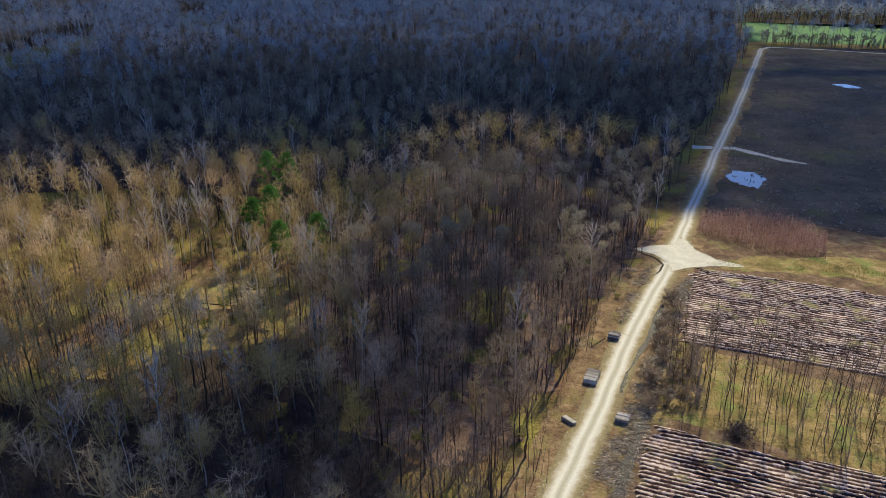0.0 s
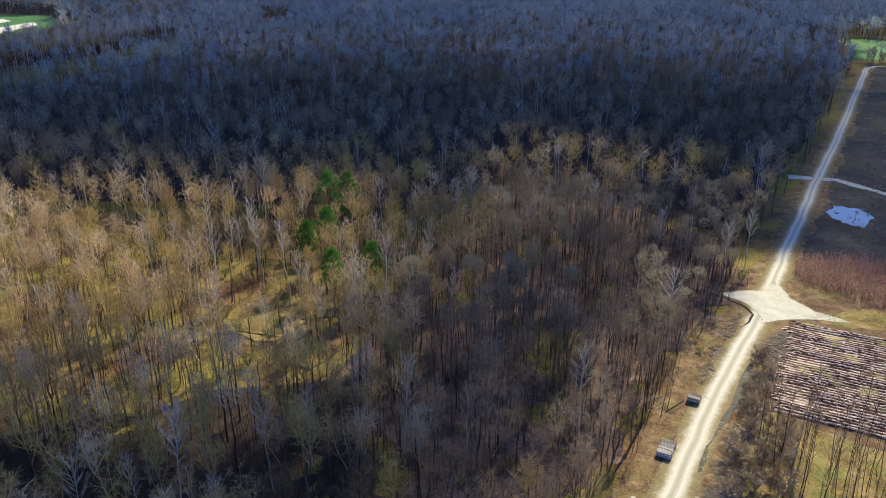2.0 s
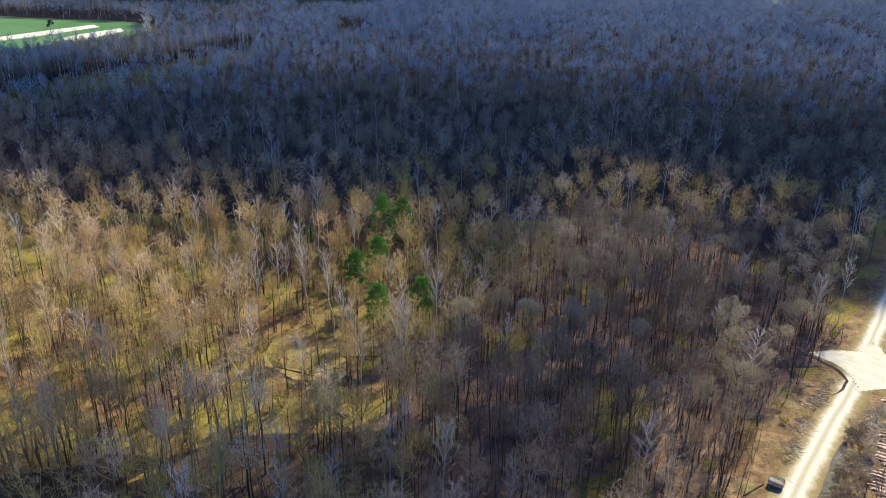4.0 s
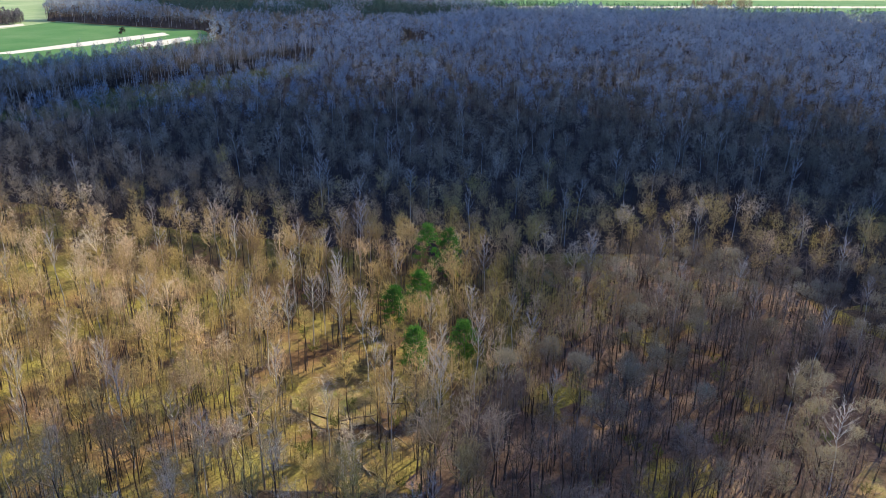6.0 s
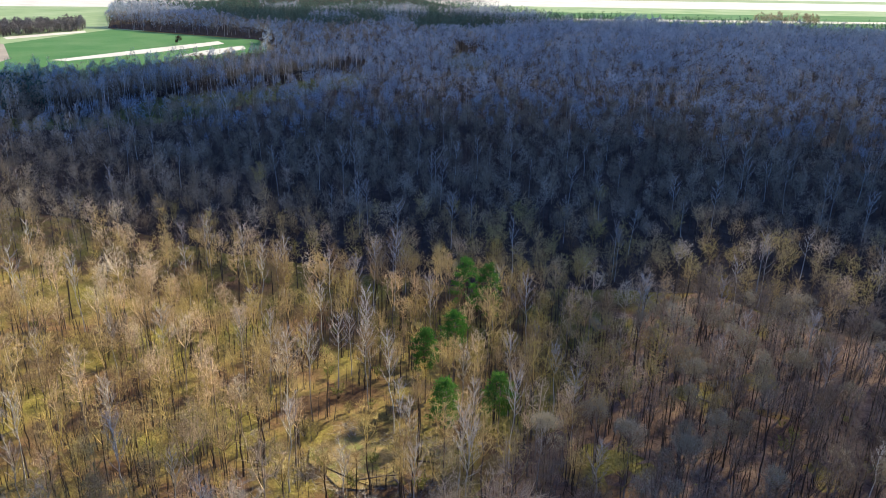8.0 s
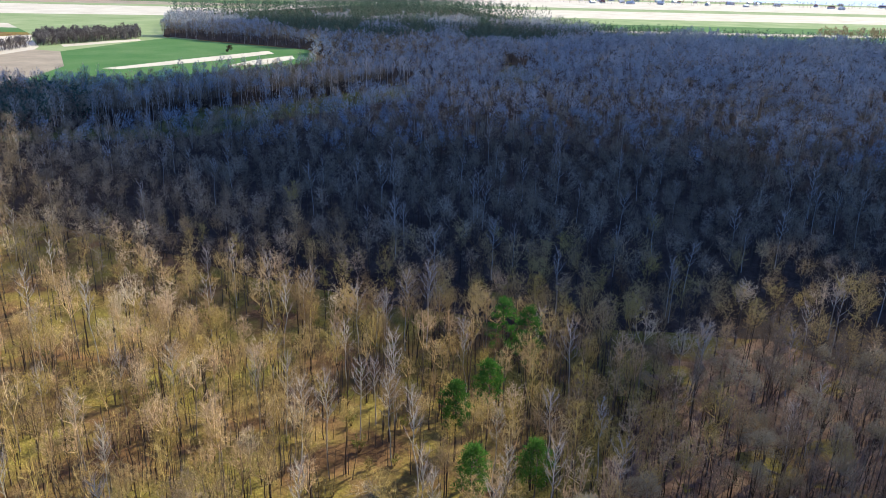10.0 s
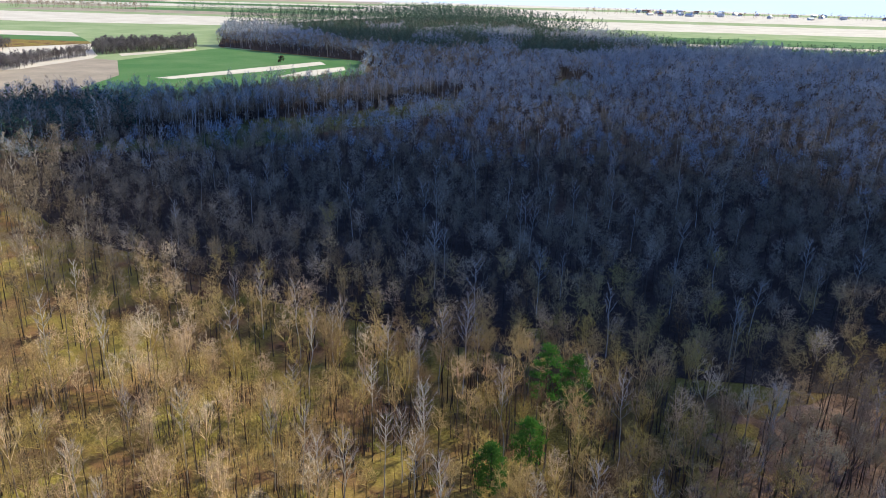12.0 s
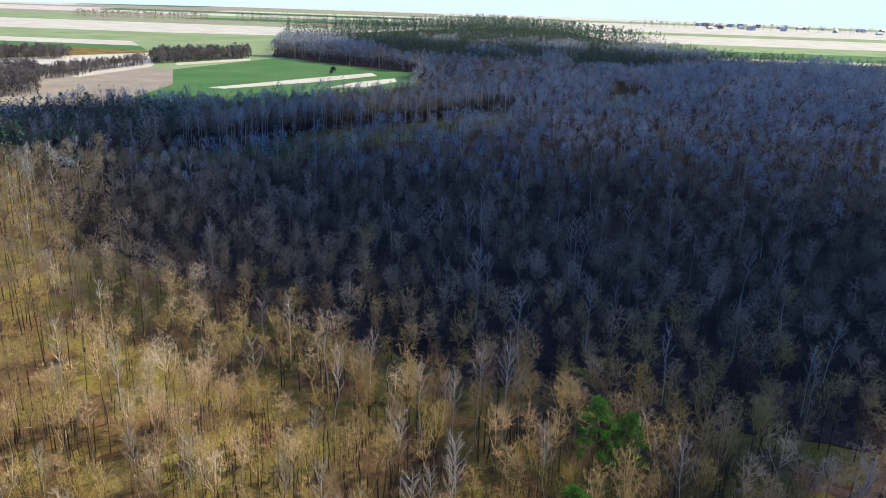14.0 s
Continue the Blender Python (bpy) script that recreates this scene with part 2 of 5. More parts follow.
HEDGE_TWIGS = bark("hedge_twigs_stand", [(0.1, (0.12, 0.10, 0.10)), (0.5, (0.18, 0.155, 0.155)), (0.9, (0.27, 0.24, 0.23))], True, 0.15)
DARK_TWIGS = bark("dark_twigs_stand", [(0.1, (0.05, 0.042, 0.036)), (0.5, (0.085, 0.07, 0.06)), (0.9, (0.14, 0.115, 0.10))], True, 0.1)
TRUNK, TRUNKS = bark("dark_bark", TRUNK_STOPS, False), bark("dark_bark_stand", TRUNK_STOPS, True)
PALE_STOPS = [(0.1, (0.46, 0.42, 0.36)), (0.5, (0.59, 0.54, 0.47)), (0.9, (0.72, 0.67, 0.60))]
BIRCH, BIRCHES = bark("birch_bark", PALE_STOPS, False), bark("birch_bark_stand", PALE_STOPS, True)
FINE_STOPS = [(0.1, (0.45, 0.34, 0.28)), (0.5, (0.58, 0.46, 0.37)), (0.9, (0.67, 0.57, 0.47))]
BIRCH_TWIG, BIRCH_TWIGS = bark("birch_twigs", FINE_STOPS, False, 0.4), bark("birch_twigs_stand", FINE_STOPS, True, 0.4)
GREY_STOPS = [(0.1, (0.28, 0.235, 0.155)), (0.5, (0.38, 0.32, 0.21)), (0.9, (0.48, 0.41, 0.28))]
WILLOW, WILLOWS_TWIG = bark("willow_twigs", GREY_STOPS, False, 0.4), bark("willow_twigs_stand", GREY_STOPS, True, 0.4)
# Far pines: needles greyed and blued, with distance haze in the colour.
HAZE_NEEDLE_STOPS = [(0.1, (0.055, 0.095, 0.065)), (0.5, (0.09, 0.14, 0.095)), (0.9, (0.14, 0.20, 0.135))]
NEEDLE, NEEDLES = bark("pine_needles", [(0.1, (0.07, 0.15, 0.02)), (0.5, (0.10, 0.21, 0.025)), (0.9, (0.15, 0.27, 0.035))], False, 0.45), bark("hazed_pine_needles_stand", HAZE_NEEDLE_STOPS, True, 0.25)
BUD_STOPS = [(0.1, (0.20, 0.20, 0.05)), (0.5, (0.30, 0.29, 0.07)), (0.9, (0.33, 0.26, 0.11))]
BUDS = bark("budding_shrub", BUD_STOPS, True, 0.45)
RED_STOPS = [(0.1, (0.24, 0.13, 0.11)), (0.5, (0.38, 0.225, 0.19)), (0.9, (0.52, 0.36, 0.30))]
REDS = bark("red_saplings", RED_STOPS, True, 0.4)
DEAD_STOPS = [(0.1, (0.22, 0.17, 0.12)), (0.5, (0.42, 0.34, 0.25)), (0.9, (0.60, 0.52, 0.42))]
DEADS = bark("cut_branches", DEAD_STOPS, True)


def water():
    m, nt, b = nodes_of("pond_water", 0.02, 1.0)
    b.inputs["Base Color"].default_value = (0.02, 0.022, 0.02, 1)
    bump(nt, b, grain(nt, 1.5), 0.004)
    return m


WATER = water()


def log_wood():
    m, nt, b = nodes_of("cut_log_wood", 0.8, 0.2)
    rnd = nt.nodes.new("ShaderNodeObjectInfo").outputs["Random"]
    col = ramp(nt, rnd, [(0.1, (0.22, 0.18, 0.14)), (0.4, (0.50, 0.44, 0.37)), (0.9, (0.78, 0.72, 0.64))])
    nt.links.new(blend(nt, 0.6, col, ramp(nt, grain(nt, 0.2, 5), [(0.3, (0.35, 0.33, 0.3)), (0.65, (1, 1, 1))]), "MULTIPLY"), b.inputs["Base Color"])
    return m


LOG = log_wood()


# ---- mesh helpers ----
def mesh_of(name, verts, tris, material, tone=None):
    """A mesh from arrays of corners and triangles; tone: one number for each triangle."""
    v, f = np.asarray(verts, np.float32), np.asarray(tris, np.int32)
    me = bpy.data.meshes.new(name)
    me.vertices.add(len(v))
    me.vertices.foreach_set("co", v.ravel())
    me.loops.add(3 * len(f))
    me.loops.foreach_set("vertex_index", f.ravel())
    me.polygons.add(len(f))
    me.polygons.foreach_set("loop_start", np.arange(0, 3 * len(f), 3, dtype=np.int32))
    if tone is not None:
        a = me.attributes.new("tone", "FLOAT", "FACE")
        a.data.foreach_set("value", np.asarray(tone, np.float32))
    me.update(calc_edges=True)
    me.materials.append(material)
    return me


def part(name, bm, material, parent=None, label=""):
    me = bpy.data.meshes.new(name)
    bm.to_mesh(me)
    bm.free()
    me.materials.append(material)
    ob = new(name, me)
    ob.parent = parent
    return tagged(ob, label)


def sheet(name, corners, z, material, label, category="field", wobble=0.0, step=12.0):
    """A flat piece of ground with the given outline; long sides are broken up and waver a little."""
    pts, rnd = [], random.Random(len(corners) + int(corners[0][0]))
    for a, b in zip(corners, corners[1:] + corners[:1]):
        n = max(1, int(math.dist(a, b) / step)) if wobble else 1
        for k in range(n):
            w = wobble if k else 0
            pts.append((a[0] + (b[0] - a[0]) * k / n + rnd.uniform(-w, w), a[1] + (b[1] - a[1]) * k / n + rnd.uniform(-w, w)))
    bm = bmesh.new()
    bm.faces.new([bm.verts.new((*p, z)) for p in pts])
    bmesh.ops.triangulate(bm, faces=bm.faces[:])
    bmesh.ops.recalc_face_normals(bm, faces=bm.faces[:])
    if bm.faces[:][0].normal.z < 0:
        bmesh.ops.reverse_faces(bm, faces=bm.faces[:])
    return tagged(part(name, bm, material), label, category, kind="structure")


def inside(poly, x, y):
    """Which of the points (arrays) lie in the polygon."""
    x, y, odd = np.asarray(x, float), np.asarray(y, float), np.zeros(np.shape(x), bool)
    for (ax, ay), (bx, by) in zip(poly, poly[1:] + poly[:1]):
        cross = (ay > y) != (by > y)
        odd ^= cross & (x < (bx - ax) * (y - ay) / (by - ay if by != ay else 1e-9) + ax)
    return odd


# ---- plan: road, clearings, fields ----
ROAD = [(-62, -80), (-8, 35), (18.6, 93.7), (36.8, 134.2), (59.8, 181.1), (75.6, 217.2), (97.0, 264.4), (134.0, 344.1), (214.6, 522.7), (222, 538)]


def road_x(y):
    return np.interp(y, [p[1] for p in ROAD], [p[0] for p in ROAD])


OPEN_RIGHT = [(-62, -80), (15, 85), (34, 128), (57, 176), (70, 206), (96, 265), (134, 345), (210, 519), (226, 548), (700, 430), (700, -300), (-62, -300)]
LEFT_FIELDS = [(-470, 330), (-484, 424), (-450, 441), (-424, 468), (-407, 507), (-400, 563), (-372, 605), (-440, 735), (-500, 800), (-740, 830), (-1050, 1180), (-1200, 2600), (-2600, 2600), (-2600, 900), (-1500, 300)]
GLADE = [(-380, 307), (-367, 325), (-351, 342), (-345, 366), (-323, 376), (-330, 421), (-333, 455), (-312, 476), (-304, 496), (-301, 526), (-290, 563), (-283, 605), (-270, 623),
         (-248, 552), (-258, 522), (-262, 486), (-272, 456), (-276, 432), (-272, 402), (-285, 374), (-308, 352), (-332, 336), (-364, 308)]
GLADE_FAR = [(-239, 690), (-212, 676), (-196, 690), (-222, 760), (-262, 800)]
FAR_FIELD_RIGHT = [(225, 572), (310, 548), (700, 460), (800, 560), (350, 640), (262, 690)]
BEYOND = [(-3000, 3000), (-1070, 2100), (-840, 1990), (-570, 1630), (-370, 1375), (-255, 1260), (-70, 1250), (180, 1290), (600, 1350), (3000, 2000)]
PINE_WOOD = [(-720, 1000), (-600, 905), (-510, 880), (-400, 895), (-290, 940), (-215, 1120), (-240, 1262), (-370, 1380), (-570, 1640), (-840, 1990), (-1060, 2080), (-1040, 1190)]
PINE_EDGE = [(-225, 1130), (-100, 1185), (150, 1215), (600, 1290), (600, 1350), (180, 1290), (-70, 1250), (-240, 1262)]
SUNNY_GAP = [(-64, 163), (-56, 170), (-44, 166), (-40, 156), (-52, 150), (-62, 155)]
SIDE_RIDE = [(30, 135), (34, 139), (47, 172), (42, 172), (36, 156)]
FLAT = [OPEN_RIGHT, LEFT_FIELDS, FAR_FIELD_RIGHT, BEYOND, GLADE, GLADE_FAR]


def forest(x, y):
    ok = np.abs(x - road_x(y)) > 7.5
    for poly in FLAT:
        ok &= ~inside(poly, x, y)
    return ok


# ---- ground ----
def ground():
    xs = np.unique(np.r_[-6000, -4000, -2500, -1500, -900, -500, -300, np.arange(-200, 141, 4.0), 160, 200, 300, 500, 900, 1500, 2500, 4000, 6000])
    ys = np.unique(np.r_[-4000, -2000, -800, -300, -100, 0, np.arange(40, 321, 4.0), 350, 400, 500, 700, 1000, 1500, 2500, 4000, 6000])
    X, Y = np.meshgrid(xs, ys)
    fade = np.clip((X + 200) / 30, 0, 1) * np.clip((road_x(Y) - 12 - X) / 12, 0, 1) * np.clip((Y - 40) / 20, 0, 1) * np.clip((320 - Y) / 30, 0, 1)
    Z = np.array([noise.fractal(Vector((x * 0.05, y * 0.05, 3.1)), 0.7, 2.0, 4) for x, y in zip(X.ravel(), Y.ravel())]).reshape(X.shape) * 0.28 * fade
    n, m = X.shape
    i = np.arange(n * m).reshape(n, m)
    a, b, c, d = i[:-1, :-1].ravel(), i[:-1, 1:].ravel(), i[1:, 1:].ravel(), i[1:, :-1].ravel()
    me = mesh_of("ground", np.stack([X, Y, Z], -1).reshape(-1, 3), np.r_[np.stack([a, b, c], 1), np.stack([a, c, d], 1)], LITTER)
    tagged(new("ground", me), "brown leaf litter with yellow-green moss patches", "ground", kind="structure")


ground()


def ribbon(name, line, widths, z, material, label, category, wobble=0.0, offset=0.0):
    """A strip along a line of points, finely divided, with wavering edges."""
    p = np.array(line, float)
    s = np.r_[0, np.cumsum(np.hypot(*np.diff(p, axis=0).T))]
    t = np.arange(0, s[-1], 2.0)
    x, y, w = np.interp(t, s, p[:, 0]), np.interp(t, s, p[:, 1]), np.interp(t, s, np.broadcast_to(widths, len(p)))
    dx, dy = np.gradient(x), np.gradient(y)
    k = np.hypot(dx, dy)
    nx, ny = dy / k, -dx / k
    bm, prev = bmesh.new(), None
    for i in range(len(t)):
        jl, jr = (2.2 * wobble * noise.fractal(Vector((t[i] * 0.12, 10 * z + s0, offset)), 0.6, 2.0, 4) for s0 in (0.0, 7.0))
        l, r = offset - w[i] / 2 + jl, offset + w[i] / 2 + jr
        pair = [bm.verts.new((x[i] + nx[i] * o, y[i] + ny[i] * o, z + h)) for o, h in ((l, 0), (l * 0.5 + r * 0.5, 0.03), (r, 0))]
        if prev:
            for k2 in (0, 1):
                bm.faces.new((prev[k2], prev[k2 + 1], pair[k2 + 1], pair[k2]))
        prev = pair
    bmesh.ops.recalc_face_normals(bm, faces=bm.faces[:])
    if sum(f.normal.z for f in bm.faces) < 0:
        bmesh.ops.reverse_faces(bm, faces=bm.faces[:])
    return tagged(part(name, bm, material), label, category, kind="structure")


sheet("open_land", OPEN_RIGHT, 0.02, MOOR, "dark rough moorland with tufts of dull grass", "moorland")
sheet("clearing_ground", [(13, 80), (36, 133), (59, 180), (72, 178), (84, 177), (240, 140), (240, -60), (-52, -60), (-10, 28)], 0.035, BRUSHLAND, "brown cleared ground strewn with dry grass", "ground", 0.8, 5.0)
ribbon("verge", ROAD, [15] * 5 + [9] * 5, 0.05, VERGE, "dry grass verge beside the forest road", "verge", 1.2)


def gravel_road():
    """The forest road: a cambered strip whose surface runs from worn wheel tracks over loose gravel into grass (side: metres from the middle)."""
    p = np.array(ROAD, float)
    run = np.r_[0, np.cumsum(np.hypot(*np.diff(p, axis=0).T))]
    t = np.arange(0, run[-1], 1.5)
    x, y = np.interp(t, run, p[:, 0]), np.interp(t, run, p[:, 1])
    wide = np.interp(t, run, [1.0] * 5 + [0.8] * 5)
    for _ in range(6):
        x[1:-1], y[1:-1] = (x[:-2] + 2 * x[1:-1] + x[2:]) / 4, (y[:-2] + 2 * y[1:-1] + y[2:]) / 4
    dx, dy = np.gradient(x), np.gradient(y)
    k = np.hypot(dx, dy)
    across = np.array([-3.7, -2.9, -2.3, -1.7, -1.2, -0.8, -0.4, 0.0, 0.4, 0.8, 1.2, 1.7, 2.3, 2.9, 3.7])
    drop = np.array([0.0, 0.02, 0.035, 0.05, 0.04, 0.025, 0.045, 0.06, 0.045, 0.025, 0.04, 0.05, 0.035, 0.02, 0.0])
    waver = np.array([noise.fractal(Vector((q * 0.05, 4.4, 1.0)), 0.6, 2.0, 3) for q in t]) * 0.35
    off = across[None] * wide[:, None] + waver[:, None]
    V = np.stack([x[:, None] + dy[:, None] / k[:, None] * off, y[:, None] - dx[:, None] / k[:, None] * off, np.broadcast_to(0.06 + drop, off.shape)], -1)
    n, m = off.shape
    i = np.arange(n * m).reshape(n, m)
    q, r, u, w = i[:-1, :-1].ravel(), i[:-1, 1:].ravel(), i[1:, 1:].ravel(), i[1:, :-1].ravel()
    me = mesh_of("road", V.reshape(-1, 3), np.r_[np.stack([q, r, u], 1), np.stack([q, u, w], 1)], ROAD_GRAVEL)
    me.attributes.new("side", "FLOAT", "POINT").data.foreach_set("value", np.tile(np.abs(across), n).astype(np.float32))
    tagged(new("road", me), "pale gravel forest road with worn wheel tracks and grassy edges", "road", kind="structure")


gravel_road()
JUNCTION = [(51, 186.5), (56, 188.5), (61.5, 189), (65.5, 194), (67, 192), (67, 186), (70.5, 179), (76, 175.6), (76, 174.2), (71, 174.8), (65.5, 174.6), (60.5, 173.5), (57, 172), (57.5, 177), (56, 181.5), (53, 184.5)]
sheet("junction", JUNCTION, 0.132, GRAVEL, "pale gravel crossing of forest tracks", "road", 0.25, 2.0)
ribbon("side_track", [(80, 173.6), (95, 170), (120, 164.5), (200, 148)], [2.6, 2.2, 2, 2], 0.075, SWARD, "grassy side track off the crossing", "track", 0.3)
ribbon("grass_strip", [(70, 176), (84, 176), (110, 172), (200, 153)], [4, 9, 14, 16], 0.06, SWARD, "yellow-green grass strip beside the side track", "grass", 1.0)
ribbon("field_track", [(97, 287), (106, 285), (113, 284), (122, 271), (132, 262)], [5, 4, 4, 3, 2], 0.08, GRAVEL, "pale earth track onto the moor", "track", 0.4)
ribbon("field_track", [(222, 536), (229, 543), (258, 531), (293, 510), (420, 450)], [3, 3, 2.6, 2.4, 2.4], 0.08, GRAVEL, "pale earth track along the far wood", "track", 0.3)
sheet("tree_strip_ground", [(37, 111), (46, 133), (49, 137.5), (64, 127.5), (81, 117), (125, 92), (110, 65), (68, 93), (50, 107)], 0.06, SWARD,
      "yellow-green grass below a row of bare trees", "grass", 0.6, 3.0)
sheet("thicket_ground", [(60, 180), (67, 198), (75, 210), (92, 212), (103, 206), (125, 190), (180, 165), (180, 150), (100, 168), (80, 172)], 0.04, BRUSHLAND, "dry grass under red saplings", "grass", 0.8, 4.0)
sheet("dry_litter", [(-12, 104), (-20, 124), (-30, 150), (-26, 176), (-22, 204), (-20, 240), (2, 262), (40, 246), (58, 222), (62, 200), (44, 172), (28, 140), (8, 100), (-2, 98)], 0.13, PINK_LITTER, "dry pinkish-brown leaf litter below grey trees", "ground", 4.5, 4.0)
sheet("dry_litter", [(-124, 62), (-104, 104), (-84, 116), (-60, 128), (-44, 136), (-30, 140), (-14, 106), (-4, 98), (-20, 62)], 0.17, SHADE_BROWN_LITTER, "shade-darkened brown leaf litter below the nearest trees", "ground", 3.0, 5.0)
sheet("sunny_gap", [(-62, 160), (-55, 167), (-46, 164), (-42, 157), (-52, 152), (-60, 156)], 0.30, SWARD, "sunlit gap of pale yellow-green grass in the wood", "grass", 1.2, 3.0)
sheet("side_ride", SIDE_RIDE, 0.30, VERGE, "sunny strip of dry grass in the wood", "grass", 0.5, 3.0)
sheet("glade", GLADE, 0.3, GLADE_GRASS, "green glade in the far wood", "grass", 2.0, 10.0)
sheet("glade", GLADE_FAR, 0.3, GLADE_GRASS, "green glade in the far wood", "grass", 2.0, 10.0)


def pond(corners, seed, label):
    rnd, pts = random.Random(seed), []
    cx, cy = sum(p[0] for p in corners) / len(corners), sum(p[1] for p in corners) / len(corners)
    for a, b in zip(corners, corners[1:] + corners[:1]):
        for k in range(6):
            x, y = a[0] + (b[0] - a[0]) * k / 6, a[1] + (b[1] - a[1]) * k / 6
            s = 1 + rnd.uniform(-0.13, 0.1)
            pts.append((cx + (x - cx) * s, cy + (y - cy) * s))
    bm = bmesh.new()
    bm.faces.new([bm.verts.new((*p, 0.035)) for p in pts])
    bmesh.ops.triangulate(bm, faces=bm.faces[:])
    if bm.faces[:][0].normal.z < 0:
        bmesh.ops.reverse_faces(bm, faces=bm.faces[:])
    tagged(part("pond", bm, WATER), label, "pond", kind="structure")


pond([(96.5, 250), (102, 255.5), (109.5, 254), (109.5, 245), (103, 236.5), (98.5, 240)], 4, "still pond that mirrors the bright sky")
pond([(209, 409), (217, 410), (221, 398), (213, 398)], 5, "small far pond that mirrors the bright sky")


def ploughed(name, origin, along, length, width, z, seed, label):
    """Furrows side by side: a relief with ridges along one direction, broken here and there."""
    a = np.array(along, float) / math.hypot(*along)
    c = np.array((a[1], -a[0]))
    us, vs = np.arange(0, length, 0.6), np.arange(0, width, 0.166)
    U, V = np.meshgrid(us, vs)
    wave = np.array([noise.noise(Vector((u * 0.08, v * 0.15, seed))) for u, v in zip(U.ravel(), V.ravel())]).reshape(U.shape)
    gaps = np.array([noise.noise(Vector((u * 0.11, v * 0.3, seed + 9.0))) for u, v in zip(U.ravel(), V.ravel())]).reshape(U.shape)
    rough = np.array([noise.fractal(Vector((u * 1.3, v * 2.2, seed + 5.0)), 0.6, 2.0, 2) for u, v in zip(U.ravel(), V.ravel())]).reshape(U.shape)
    phase = (V + 0.35 * wave) * 2 * math.pi / 1.0
    ridge = np.sin(phase) + 0.35 * np.sin(2 * phase + 0.6)
    Z = z + 0.26 + (0.24 * ridge + 0.18 * rough) * np.clip(0.55 + 1.6 * (gaps + 0.15), 0.05, 1.1)
    edge = np.minimum(np.minimum(U, U.max() - U) / 1.5, np.minimum(V, V.max() - V) / 0.7)
    Z = z + (Z - z) * np.clip(edge, 0, 1)
    Z = np.where(np.minimum(U, V * 2 + 1) < 2.2 + 5 * gaps, z - 0.12, Z)
    X, Y = origin[0] + U * a[0] + V * c[0], origin[1] + U * a[1] + V * c[1]
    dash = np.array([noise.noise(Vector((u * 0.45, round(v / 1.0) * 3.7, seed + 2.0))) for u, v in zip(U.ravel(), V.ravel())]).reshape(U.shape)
    # Slopes away from the sun are toned darker, as furrow shade.
    furrow_tone = np.clip(0.36 + 0.40 * np.sin(phase + 1.0) + 0.5 * rough + 0.55 * dash - 0.2 * gaps, 0, 1)
    tone = np.tile(furrow_tone[:-1, :-1].ravel(), 2)
    n, m = X.shape
    i = np.arange(n * m).reshape(n, m)
    p, q, r, s = i[:-1, :-1].ravel(), i[:-1, 1:].ravel(), i[1:, 1:].ravel(), i[1:, :-1].ravel()
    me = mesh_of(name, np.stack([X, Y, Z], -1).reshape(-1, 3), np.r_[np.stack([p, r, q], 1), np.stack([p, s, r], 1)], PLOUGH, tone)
    tagged(new(name, me), label, "field", kind="structure")


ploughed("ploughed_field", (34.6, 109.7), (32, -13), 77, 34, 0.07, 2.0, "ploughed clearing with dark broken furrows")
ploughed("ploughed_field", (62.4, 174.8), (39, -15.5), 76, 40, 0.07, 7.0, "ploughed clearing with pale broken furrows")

# fields beyond the wood
for name, pts, m, label in (
    ("field", [(-372, 605), (-440, 735), (-500, 800), (-718, 818), (-709, 765), (-681, 630), (-579, 548), (-530, 470), (-450, 441), (-407, 507), (-400, 563)], GREEN_FIELD, "green field of young wheat beyond the wood"),
    ("field", [(-716, 628), (-681, 630), (-579, 548), (-530, 470), (-450, 441), (-484, 424), (-470, 330), (-560, 330), (-690, 490), (-678, 522)], GREY_FIELD, "grey-brown harrowed field"),
    ("field", [(-868, 746), (-803, 695), (-736, 650), (-716, 628), (-678, 522), (-690, 490), (-560, 330), (-900, 330), (-900, 560)], PALE_FIELD, "pale dry field in the distance"),
    ("field", [(-718, 818), (-740, 832), (-1050, 1180), (-1300, 1000), (-868, 746), (-803, 695), (-736, 650), (-716, 628), (-681, 630), (-709, 765)], LIME_FIELD, "bright green grass field in the distance"),
):
    sheet(name, pts, 0.25, m, label)
sheet("field_strip", [(-542, 555), (-539, 592), (-534, 676), (-525, 763), (-503, 744), (-507, 654), (-526, 559)], 0.30, PALE_FIELD, "pale bare strip in the green field")
sheet("field_strip", [(-471, 627), (-481, 679), (-477, 739), (-457, 715), (-450, 658)], 0.30, PALE_FIELD, "pale bare strip in the green field")
sheet("field_strip", [(-739, 679), (-732, 786), (-712, 768), (-716, 664)], 0.30, PALE_FIELD, "pale bare strip in the green field")
sheet("field", FAR_FIELD_RIGHT, 0.2, GREEN_FIELD, "bright green field behind the moor")


